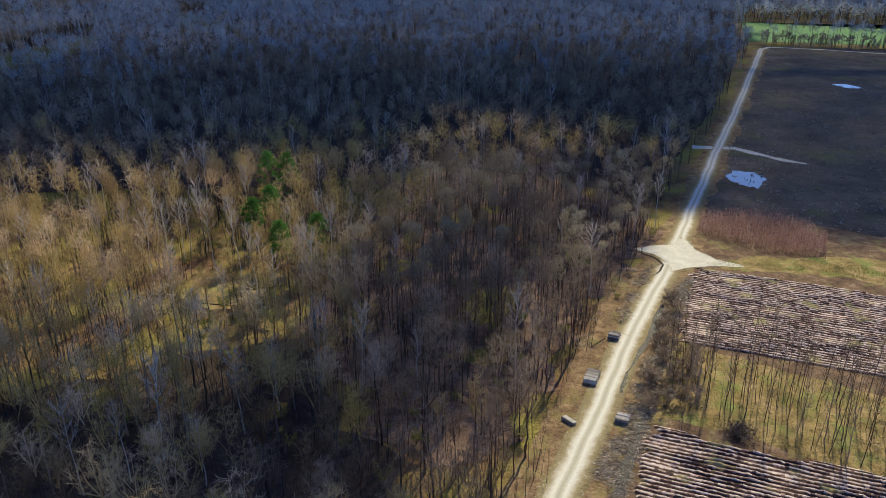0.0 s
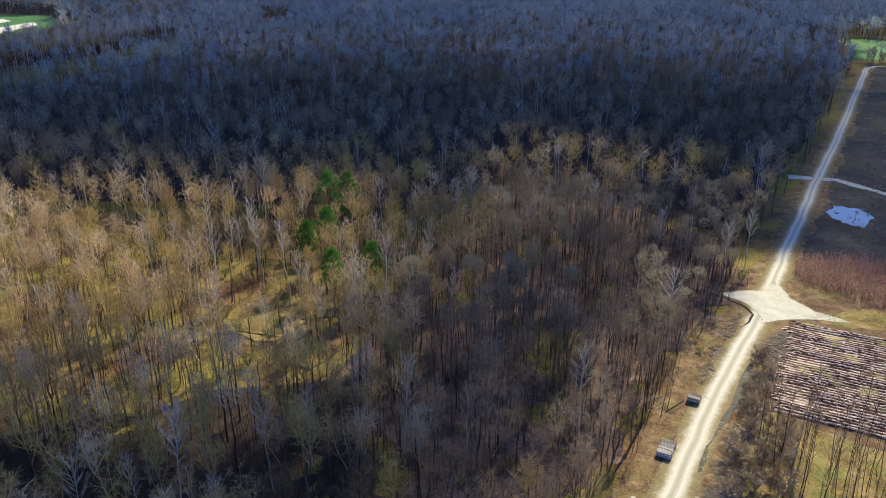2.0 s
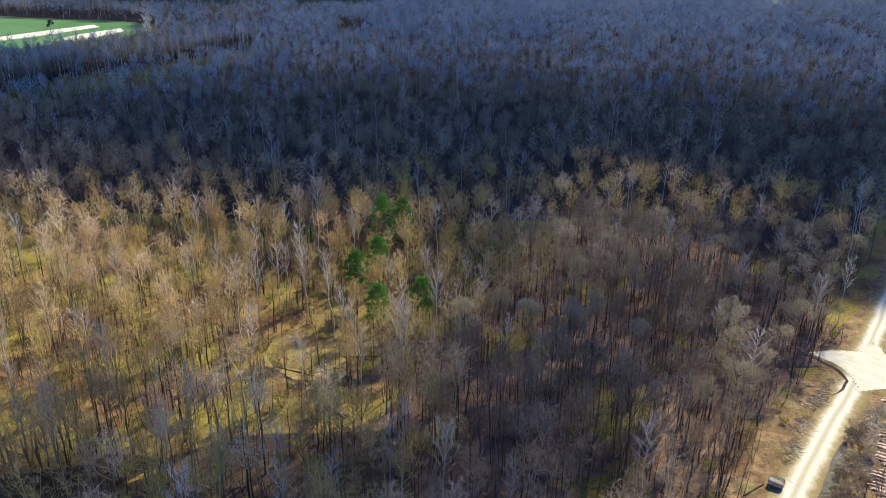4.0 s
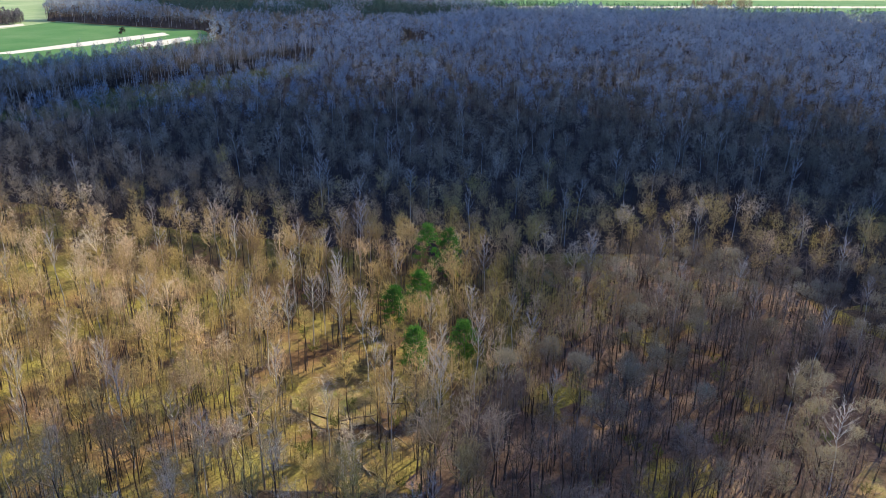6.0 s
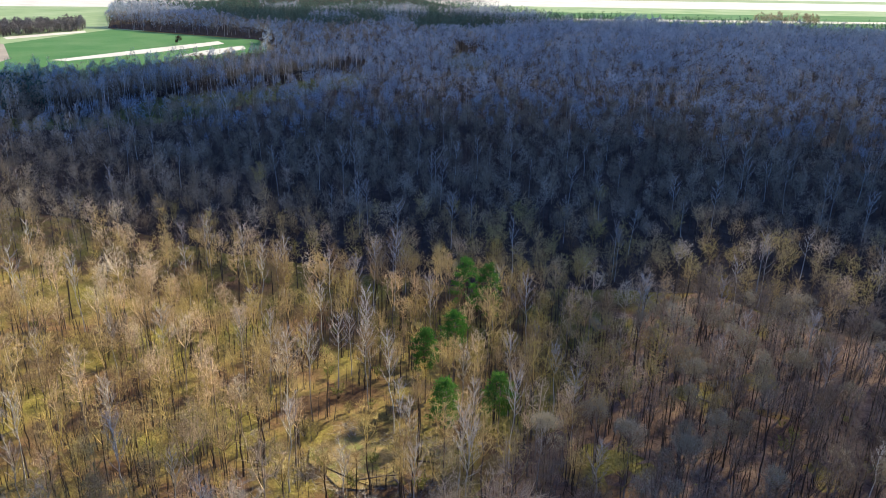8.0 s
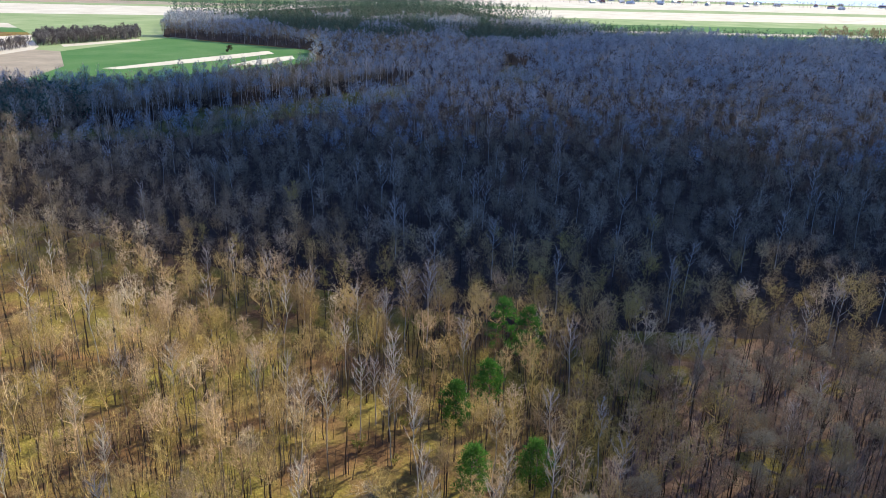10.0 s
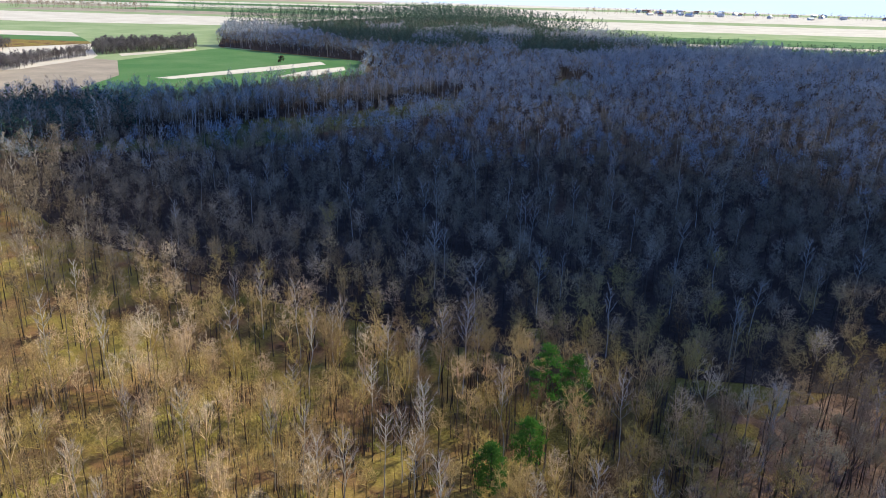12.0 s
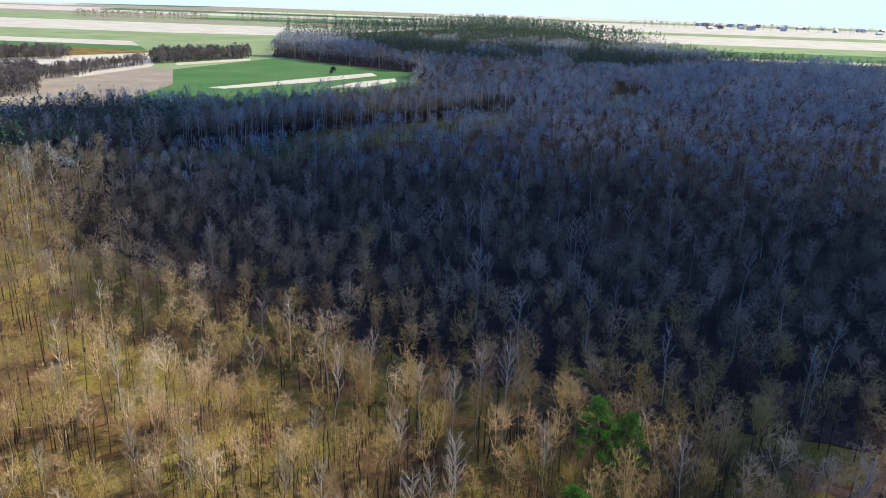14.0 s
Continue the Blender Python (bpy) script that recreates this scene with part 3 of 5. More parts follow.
def plain():
    """Long fields of the plain, side by side to the horizon."""
    rnd, kinds = random.Random(8), [PALE_FIELD, LIME_FIELD, PALE_FIELD, GREEN_FIELD, PALE_FIELD, GREY_FIELD, PALE_FIELD, LIME_FIELD]
    names = {PALE_FIELD.name: "pale dry field of the plain", LIME_FIELD.name: "fresh green field of the plain", GREEN_FIELD.name: "green wheat field of the plain", GREY_FIELD.name: "harrowed field of the plain"}
    ang = radians(28)
    ca, sa = math.cos(ang), math.sin(ang)
    turned = lambda c: [(x * ca - y * sa, x * sa + y * ca) for x, y in c]
    # right of the wood: broad bands, one behind the other
    bands = ((1040, 1190, LIME_FIELD), (1190, 1300, GREEN_FIELD), (1300, 1385, PALE_FIELD), (1385, 1540, GREEN_FIELD), (1540, 1770, LIME_FIELD), (1770, 2150, PALE_FIELD),
             (2150, 2300, LIME_FIELD), (2300, 3050, PALE_FIELD), (3050, 3300, LIME_FIELD), (3300, 5200, PALE_FIELD))
    low = 0.0
    for v0, v1, m in bands:
        high = rnd.uniform(-40, 40)
        sheet("field", turned([(-250, v0), (700, v0 + low * 0.5), (3900, v0 + low), (3900, v1 + high), (700, v1 + high * 0.5), (-250, v1)]), 0.12, m, names[m.name])
        low = high
    # left of it: strips of many owners
    v = 1100.0
    while v < 5200:
        d = rnd.uniform(50, 120) * (v / 1200)
        u = -250.0
        while u > -3600:
            l = rnd.uniform(500, 1300)
            m = kinds[rnd.randrange(len(kinds))]
            sheet("field", turned([(u - l, v), (u, v), (u, v + d), (u - l, v + d)]), 0.12, m, names[m.name])
            u -= l
        v += d


plain()


def horizon():
    """Pale hazy sky low over the plain, far behind everything."""
    m = bpy.data.materials.new("hazy_sky")
    m.use_nodes = True
    nt = m.node_tree
    nt.nodes.remove(nt.nodes["Principled BSDF"])
    e = nt.nodes.new("ShaderNodeEmission")
    nt.links.new(ramp(nt, grain(nt, 900.0, 4, 0.5, (1, 1, 6)), [(0.3, (0.92, 0.90, 0.84)), (0.7, (0.98, 0.95, 0.89))]), e.inputs[0])
    e.inputs[1].default_value = 0.72
    nt.links.new(e.outputs[0], nt.nodes["Material Output"].inputs["Surface"])
    bm, prev = bmesh.new(), None
    for k in range(49):
        a = radians(-95 + 170 * k / 48)
        pair = [bm.verts.new((r * math.sin(a), 50 + r * math.cos(a), z)) for r, z in ((3700, 0), (3920, 150))]
        if prev:
            bm.faces.new((prev[0], pair[0], pair[1], prev[1]))
        prev = pair
    tagged(part("backdrop", bm, m), "pale hazy sky over the far plain", "sky", kind="structure")


horizon()
# Floor sheets darker than the open litter, as shade below the crowns.
sheet("wood_floor", [(-742, 832), (-1055, 1185), (-1075, 2105), (-840, 1995), (-570, 1635), (-370, 1380), (-255, 1265), (180, 1295), (180, 1000), (-440, 738), (-500, 802)], 0.2, SHADE_BROWN_LITTER,
      "shade-darkened leaf litter below the far wood", "ground")
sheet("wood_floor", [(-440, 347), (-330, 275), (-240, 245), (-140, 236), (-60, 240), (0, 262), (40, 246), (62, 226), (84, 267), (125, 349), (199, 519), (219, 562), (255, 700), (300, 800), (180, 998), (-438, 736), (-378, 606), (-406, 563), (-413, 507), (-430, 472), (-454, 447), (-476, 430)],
      0.18, SHADE_BROWN_LITTER, "shade-darkened brown leaf litter below the dense wood", "ground", 1.0, 6.0)


# ---- clouds that shade the wood ----
def cloud_stuff(name, cover):
    m, nt, b = nodes_of(name, 1.0, 0.0)
    b.inputs["Base Color"].default_value = (0.72, 0.78, 0.88, 1)
    clear = nt.nodes.new("ShaderNodeBsdfTransparent")
    mix = nt.nodes.new("ShaderNodeMixShader")
    nt.links.new(sharpen(nt, grain(nt, 60.0, 3), *cover), mix.inputs[0])
    nt.links.new(clear.outputs[0], mix.inputs[1])
    nt.links.new(b.outputs[0], mix.inputs[2])
    nt.links.new(mix.outputs[0], nt.nodes["Material Output"].inputs["Surface"])
    return m


def cloud(outline, base, thick, cell, material, seed, label):
    """A flat-bottomed cloud with a lumpy top, so placed that its shade falls on the outline."""
    shift = base / math.tan(SUN_EL)
    xs = np.arange(min(p[0] for p in outline) - 30, max(p[0] for p in outline) + 30, cell)
    ys = np.arange(min(p[1] for p in outline) - 30, max(p[1] for p in outline) + 30, cell)
    X, Y = np.meshgrid(xs, ys)
    wx = np.array([noise.fractal(Vector((x * 0.02, y * 0.02, seed)), 0.8, 2.0, 4) for x, y in zip(X.ravel(), Y.ravel())]).reshape(X.shape)
    wy = np.array([noise.fractal(Vector((x * 0.02, y * 0.02, seed + 4)), 0.8, 2.0, 4) for x, y in zip(X.ravel(), Y.ravel())]).reshape(X.shape)
    keep = inside(outline, X + wx * 14, Y + wy * 14)
    bm = bmesh.new()
    low, top = {}, {}

    def corner(store, i, j, up):
        if (i, j) not in store:
            lump = thick * (0.25 + 0.9 * abs(wx[j, i]) + 0.5 * abs(wy[j, i])) if up else 0.0
            store[i, j] = bm.verts.new((X[j, i] + SUN_DIR[0] * shift, Y[j, i] + SUN_DIR[1] * shift, base + lump))
        return store[i, j]

    for j in range(len(ys) - 1):
        for i in range(len(xs) - 1):
            if keep[j, i]:
                ring = ((i, j), (i + 1, j), (i + 1, j + 1), (i, j + 1))
                bm.faces.new([corner(top, *c, True) for c in ring])
                bm.faces.new([corner(low, *c, False) for c in reversed(ring)])
                for (a, b), (di, dj) in zip(zip(ring, ring[1:] + ring[:1]), ((0, -1), (1, 0), (0, 1), (-1, 0))):
                    u, v = i + di, j + dj
                    if not (0 <= u < len(xs) - 1 and 0 <= v < len(ys) - 1 and keep[v, u]):
                        bm.faces.new((corner(low, *a, False), corner(low, *b, False), corner(top, *b, True), corner(top, *a, True)))
    tagged(part("cloud", bm, material), label, "cloud", kind="structure")


THICK_CLOUD = cloud_stuff("thick_cloud", (-0.2, 1.05))
THIN_CLOUD = cloud_stuff("thin_cloud", (0.12, 1.35))
DENSE_CLOUD = cloud_stuff("dense_cloud", (-0.5, 0.9))
FRINGE = cloud_stuff("cloud_fringe", (-0.25, 1.0))
VEIL = cloud_stuff("veil_cloud", (0.0, 1.3))
FAR_VEIL = cloud_stuff("far_veil_cloud", (-0.17, 1.1))
EDGE_LINE = [(-320, 290), (-250, 240), (-190, 202), (-150, 207), (-110, 204), (-85, 207), (-62, 211), (-50, 211), (-28, 215), (-18, 232), (-24, 262), (-4, 286), (16, 280), (38, 256), (50, 236), (62, 222), (84, 205), (125, 186), (240, 150)]
FAR_LINE = [(520, 120), (560, 300), (330, 400), (120, 440), (-180, 420), (-330, 375)]
# the broad cloud thins out towards its sunny side
cloud([(x, y - (4 if x < 50 else 0)) for x, y in EDGE_LINE] + [(x, y + 30) for x, y in FAR_LINE], 600, 9, 9.0, FRINGE, 2.0, "ragged fringe of the broad cloud")
cloud([(x + 1, y + (55 if x < -120 else 16 if x < -55 else 6)) for x, y in EDGE_LINE if x < 50] + [(60, 222), (90, 270), (124, 340), (150, 420), (120, 430), (-180, 410), (-330, 365)], 612, 9, 9.0, FRINGE, 5.0, "ragged fringe of the broad cloud")
cloud([(x + 2, y + (75 if x < -120 else 42 if x < -55 else 18)) for x, y in EDGE_LINE if x < 50] + [(60, 228), (90, 275), (124, 345), (120, 365), (-180, 345), (-330, 300)], 625, 22, 9.0, THICK_CLOUD, 3.0, "broad grey cloud that shades the wood")
cloud([(-640, 330), (-430, 288), (-330, 292), (-285, 335), (-300, 400), (-330, 470), (-400, 500), (-440, 445), (-480, 432)], 668, 9, 9.0, DENSE_CLOUD, 37.0, "grey cloud that shades the wood below the fields")
cloud([(-575, 345), (-410, 300), (-330, 377), (-180, 422), (120, 442), (330, 402), (560, 302), (600, 420), (310, 535), (225, 566), (255, 700), (360, 650), (700, 560), (800, 1300), (180, 1290), (-240, 1230), (-420, 1190), (-760, 1060), (-770, 815), (-505, 783),
       (-452, 724), (-375, 610), (-405, 520), (-450, 445), (-490, 430)], 640, 12, 14.0, FAR_VEIL, 6.0, "thin veil of cloud over the far wood")
cloud([(-56, 222), (-40, 191), (-35, 163), (-27, 141), (-32, 112), (-20, 104), (2, 106), (12, 132), (16, 150), (14, 164), (6, 168), (-10, 165), (-19, 180), (-17, 205), (-20, 222), (-40, 224)], 575, 10, 6.0, VEIL, 13.0, "tongue of cloud that shades the wood's edge")
cloud([(-50, 104), (-46, 128), (-30, 144), (-4, 150), (8, 146), (4, 128), (-6, 104)], 586, 10, 6.0, VEIL, 14.0, "tongue of cloud that shades the wood's edge")
cloud([(22, 152), (29, 152), (37, 170), (52, 200), (55, 224), (44, 236), (33, 222), (24, 186), (20, 170)], 560, 10, 6.0, VEIL, 11.0, "small cloud that shades the trees by the road")
cloud([(-30, 222), (-28, 268), (-4, 292), (18, 286), (40, 258), (46, 220), (30, 164), (8, 170), (-14, 172), (-26, 172)], 548, 10, 6.0, THIN_CLOUD, 19.0, "thin cloud that half shades the grey trees")
cloud([(-130, 50), (-112, 98), (-80, 112), (-50, 119), (-32, 116), (-14, 98), (-8, 50)], 590, 10, 6.0, FRINGE, 17.0, "small grey cloud that shades the wood's edge")
cloud([(-130, 50), (-108, 92), (-78, 106), (-52, 113), (-36, 110), (-26, 94), (-24, 50)], 602, 10, 6.0, VEIL, 23.0, "small grey cloud that shades the wood's edge")


# ---- trees ----
class Tris:
    """Triangles gathered in lists: tubes for stems, slivers for twigs."""

    def __init__(self):
        self.v, self.f = [], []

    def tube(self, a, b, ra, rb, n=3):
        a, b = Vector(a), Vector(b)
        d = (b - a).normalized()
        u = d.orthogonal().normalized()
        w = d.cross(u)
        k = len(self.v)
        for c, r in ((a, ra), (b, rb)):
            for i in range(n):
                t = 2 * math.pi * i / n
                self.v.append(c + (u * math.cos(t) + w * math.sin(t)) * r)
        for i in range(n):
            j = (i + 1) % n
            self.f += [(k + i, k + j, k + n + j), (k + i, k + n + j, k + n + i)]

    def sliver(self, a, d, width, rnd):
        a, d = Vector(a), Vector(d)
        side = d.cross(Vector((rnd.gauss(0, 1), rnd.gauss(0, 1), rnd.gauss(0, 1))))
        side = side.normalized() * width / 2 if side.length > 1e-6 else Vector((width / 2, 0, 0))
        k = len(self.v)
        self.v += [a - side, a + side, a + d]
        self.f.append((k, k + 1, k + 2))

    def arrays(self):
        return np.array([tuple(p) for p in self.v], np.float32).reshape(-1, 3), np.array(self.f, np.int32).reshape(-1, 3)


def unit(rnd, up=0.0):
    d = Vector((rnd.gauss(0, 1), rnd.gauss(0, 1), rnd.gauss(0, 1) + up))
    return d.normalized()


def bare_tree(seed, h=None, wide=None, start=None, leaders=None, twigs=15, plain=False):
    """A leafless broadleaf (plain: fewer, broader twigs, for the middle distance): dark stem, leaders that fork off and rise, side branches, and a haze of fine twigs. Returns trunk and crown."""
    rnd = random.Random(seed)
    h = h or rnd.uniform(14.5, 19.5)
    wide, start = wide or rnd.uniform(0.10, 0.175), start or rnd.uniform(0.44, 0.6)
    trunk, crown = Tris(), Tris()
    lean = Vector((rnd.gauss(0, 0.03), rnd.gauss(0, 0.03), 0))
    top = h * (start + 0.16)
    spine = [Vector((0, 0, -0.5))]
    for k in range(1, 6):
        z = top * k / 5
        spine.append(Vector((lean.x * z + rnd.gauss(0, 0.1), lean.y * z + rnd.gauss(0, 0.1), z)))
    r0 = rnd.uniform(0.12, 0.19)
    if plain:
        trunk.tube(spine[0], spine[5], r0 * 1.1, r0 * 0.5, 3)
    for k in range(0 if plain else 5):
        trunk.tube(spine[k], spine[k + 1], r0 * (1 - 0.13 * k), r0 * (0.87 - 0.13 * k), 5)
    leaders = leaders or rnd.randint(4, 6)
    for i in range(leaders):
        az, out = i * 2.4 + rnd.uniform(-0.5, 0.5), (0.12 if i == 0 else rnd.uniform(0.55, 1.0)) * h * wide
        f = rnd.uniform(3.1, 4.95)
        foot = spine[int(f)].lerp(spine[int(f) + 1], f % 1)
        tip = Vector((foot.x + math.cos(az) * out, foot.y + math.sin(az) * out, h * (1.0 - 0.16 * (out / (h * wide)) ** 2) * rnd.uniform(0.9, 1.0)))
        mid = foot.lerp(tip, 0.45) + Vector((math.cos(az), math.sin(az), -0.4)) * out * 0.22
        if plain:
            crown.sliver(foot, mid - foot, 0.12, rnd)
            crown.sliver(mid, tip - mid, 0.08, rnd)
        else:
            crown.tube(foot, mid, 0.085, 0.055)
            crown.tube(mid, tip, 0.055, 0.02)
        sides = (6 if i else 8) if plain else (8 if i else 10)
        for j in range(sides):
            g = 0.22 + 0.78 * (j + rnd.random()) / sides
            p = foot.lerp(mid, g / 0.45) if g < 0.45 else mid.lerp(tip, (g - 0.45) / 0.55)
            turn = j * 2.4 + rnd.uniform(-0.5, 0.5) + az
            d = Vector((math.cos(turn), math.sin(turn), rnd.uniform(0.35, 1.1))).normalized() * h * rnd.uniform(0.07, 0.135) * (1.15 - 0.55 * g)
            crown.sliver(p, d, 0.07 if plain else 0.065, rnd)
            for _ in range(twigs):
                q = p + d * rnd.uniform(0.1, 1.1) + unit(rnd) * (0.75 if plain else 0.4) * rnd.random()
                crown.sliver(q, (d.normalized() * 0.7 + unit(rnd, 0.35) * 0.95) * rnd.uniform(0.45, 1.1) * (1.1 if plain else 1.0), rnd.uniform(0.028, 0.052) * (1.9 if plain else 1.0), rnd)
    return trunk, crown


def dome_tree(seed, h, wide, deep, sprays, width, length, base=None, stems=0, limbs=4):
    """A leafless tree with a rounded crown of many short sprays, gathered in lumps. Returns trunk and crown."""
    rnd = random.Random(seed)
    trunk, crown = Tris(), Tris()
    h *= rnd.uniform(0.88, 1.12)
    wide, deep = wide * rnd.uniform(0.85, 1.2), deep * rnd.uniform(0.85, 1.15)
    middle = Vector((rnd.gauss(0, 0.3), rnd.gauss(0, 0.3), base or h - deep))
    trunk.tube((0, 0, -0.5), middle + Vector((0, 0, deep * 0.3)), 0.17 + width * 0.12, 0.05, 3)
    for i in range(limbs):
        az = i * 2.4 + rnd.uniform(-0.5, 0.5)
        foot = middle * rnd.uniform(0.7, 1.0)
        tip = middle + Vector((math.cos(az) * wide * 0.75, math.sin(az) * wide * 0.75, deep * rnd.uniform(0.1, 0.75)))
        trunk.sliver(foot, tip - foot, 0.1 + width * 0.3, rnd)
    lumps = []
    for _ in range(9):
        d = unit(rnd, 0.55)
        lumps.append((Vector((d.x * wide, d.y * wide, d.z * deep)) * rnd.uniform(0.5, 0.72), rnd.uniform(0.36, 0.56)))
    for _ in range(sprays):
        c, r = lumps[rnd.randrange(9)]
        d = unit(rnd, 0.25)
        p = c + Vector((d.x * wide, d.y * wide, d.z * deep * 0.8)) * r * rnd.uniform(0.55, 1.0)
        along = (p.normalized() * 0.8 + unit(rnd, 0.35) * 0.9).normalized() * length * rnd.uniform(0.6, 1.3)
        crown.sliver(middle + p - along * 0.4, along, width * rnd.uniform(0.65, 1.35), rnd)
    for _ in range(stems):
        az, far = rnd.uniform(0, 6.28), rnd.uniform(0.8, 3.4)
        trunk.sliver((math.cos(az) * far, math.sin(az) * far, -0.2), (rnd.gauss(0, 0.5), rnd.gauss(0, 0.5), h * rnd.uniform(0.3, 0.62)), 0.1 + width * 0.5, rnd)
    return trunk, crown


def birch_tree(seed, detail, h=None):
    """A birch: pale slender stem, steep white limbs in a fan, a haze of fine pinkish twigs."""
    rnd = random.Random(seed)
    h = h or rnd.uniform(15.5, 19.5)
    trunk, crown = Tris(), Tris()
    segs = (6, 3, 1)[detail]
    spine = [Vector((0, 0, -0.5))]
    lx, ly = rnd.gauss(0, 0.035), rnd.gauss(0, 0.035)
    for k in range(1, segs + 1):
        z = h * 0.9 * k / segs
        spine.append(Vector((lx * z + rnd.gauss(0, 0.12), ly * z + rnd.gauss(0, 0.12), z)))
    r0 = (0.125, 0.15, 0.2)[detail]
    for k in range(segs):
        trunk.tube(spine[k], spine[k + 1], r0 * (1 - 0.8 * k / segs), r0 * (1 - 0.8 * (k + 1) / segs), (5, 3, 3)[detail])

    def on_spine(z):
        s = max(0.0, min(segs - 1e-6, z / (h * 0.9) * segs))
        return spine[int(s)].lerp(spine[int(s) + 1], s - int(s))

    n, fan = (17, 10, 5)[detail], rnd.uniform(0.8, 1.35)
    for i in range(n):
        f = (i + rnd.random()) / n
        p = on_spine(h * (0.48 + 0.42 * f))
        az, reach = i * 2.4 + rnd.uniform(-0.4, 0.4), h * rnd.uniform(0.06, 0.12) * (1.2 - 0.6 * f) * fan
        tip = p + Vector((math.cos(az) * reach, math.sin(az) * reach, reach * rnd.uniform(1.2, 2.1) / fan))
        if detail < 2:
            bend = p.lerp(tip, 0.55) + Vector((math.cos(az), math.sin(az), -0.5)) * reach * 0.1
            trunk.tube(p, bend, (0.05, 0.08)[detail], (0.03, 0.05)[detail])
            trunk.sliver(bend, tip - bend, (0.055, 0.1)[detail], rnd)
            for _ in range((4, 1)[detail]):
                trunk.sliver(p.lerp(tip, rnd.uniform(0.3, 0.8)), (unit(rnd, 0.6) * 0.8 + (tip - p).normalized()) * rnd.uniform(0.5, 1.2), (0.045, 0.07)[detail], rnd)
        for _ in range((22, 11, 6)[detail]):
            a = p.lerp(tip, rnd.uniform(0.35, 1.0))
            crown.sliver(a, (unit(rnd, 0.3) + (tip - p).normalized() * 0.6) * rnd.uniform(0.45, 1.0) * (1, 1.2, 1.6)[detail], (0.034, 0.08, 0.24)[detail], rnd)
    return trunk, crown


def pine_tree(seed, detail, h=None, full=0.5):
    """A pine: bare lower stem, limbs that carry flattened clumps of needles."""
    rnd = random.Random(seed)
    h = h or rnd.uniform(15, 19)
    trunk, crown = Tris(), Tris()
    if detail < 2:
        trunk.tube((0, 0, -0.5), (rnd.gauss(0, 0.2), rnd.gauss(0, 0.2), h * 0.95), 0.2, 0.04, (6, 3)[detail])
    n, m, s = ((38, 80, 1.1), (18, 16, 1.5), (11, 3, 4.0))[detail]
    for i in range(n):
        f = (i + rnd.random()) / n
        z = h * (1 - full + full * f)
        reach = h * 0.17 * math.sin(math.pi * min(0.98, 0.3 + 0.66 * f)) * rnd.uniform(0.5, 1.1)
        az = i * 2.4
        c = Vector((math.cos(az) * reach, math.sin(az) * reach, z + reach * 0.25))
        if detail == 0:
            trunk.tube((0, 0, z - 0.3), c, 0.05, 0.02)
        for _ in range(m):
            o = unit(rnd) * rnd.uniform(0.2, 1.0)
            a = c + Vector((o.x * 1.05, o.y * 1.05, o.z * 0.55))
            crown.sliver(a, (unit(rnd, 0.6) + o * 0.5) * 0.42 * s, 0.16 * s, rnd)
    return trunk, crown


def thing_tree(name, pair, mats, label, category, m, group):
    root = new(name)
    for pname, tris, material in zip(("trunk", "crown"), pair, mats):
        ob = new(pname, mesh_of(pname, *tris.arrays(), material))
        ob.parent = root
    root.matrix_basis = m
    return tagged(root, label, category, group)


def standing(x, y, rng, z=0.0, big=(0.88, 1.15)):
    return Matrix.LocRotScale((x, y, z), Euler((0, 0, rng.uniform(0, 6.28))), Vector((rng.uniform(*big),) * 3))


def joined(name, makers, xy, mats, label, seed, big=(0.85, 1.15), category="forest"):
    """Trees too many to count, joined: one mesh of stems and one of crowns under one stand."""
    rng = np.random.default_rng(seed)
    pick, turn, size, tone = rng.integers(0, len(makers), len(xy)), rng.uniform(0, 6.28, len(xy)), rng.uniform(*big, len(xy)), rng.uniform(0, 1, len(xy))
    tall = rng.uniform(0.9, 1.12, len(xy))
    root = tagged(new(name), label, category, kind="stuff")
    for k, (pname, material) in enumerate(zip(("trunks", "crowns"), mats)):
        vs, fs, ts, base = [], [], [], 0
        for n, pair in enumerate(makers):
            v, f = pair[k].arrays()
            at = np.nonzero(pick == n)[0]
            if not len(at) or not len(f):
                continue
            c, s = np.cos(turn[at])[:, None] * size[at][:, None], np.sin(turn[at])[:, None] * size[at][:, None]
            out = np.stack([v[:, 0] * c - v[:, 1] * s + xy[at, 0, None], v[:, 0] * s + v[:, 1] * c + xy[at, 1, None], v[:, 2] * (size[at] * tall[at])[:, None]], -1)
            vs.append(out.reshape(-1, 3))
            fs.append((f[None] + (np.arange(len(at)) * len(v))[:, None, None]).reshape(-1, 3) + base)
            ts.append(np.repeat(tone[at], len(f)))
            base += len(at) * len(v)
        if vs:
            ob = new(pname, mesh_of(pname, np.concatenate(vs), np.concatenate(fs), material, np.concatenate(ts)))
            ob.parent = root
            tagged(ob, kind="stuff")
    return root


def scatter(x0, x1, y0, y1, step, seed, jitter=0.42):
    rng = np.random.default_rng(seed)
    X, Y = np.meshgrid(np.arange(x0, x1, step), np.arange(y0, y1, step))
    X = X + (np.arange(X.shape[0]) % 2)[:, None] * step / 2
    return np.stack([X.ravel(), Y.ravel()], 1) + rng.uniform(-jitter, jitter, (X.size, 2)) * step


def thin(xy, stops, seed, low=0.55, size=26.0):
    """Thins a stand unevenly, so that it has denser and lighter spots."""
    rng = np.random.default_rng(seed)
    k = np.array([noise.noise(Vector((x / size, y / size, seed))) for x, y in xy]) if len(xy) else np.zeros(0)
    return xy[rng.uniform(0, 1, len(xy)) < np.clip(low + 0.5 + k * 0.9, 0.25, 1.0) * stops]


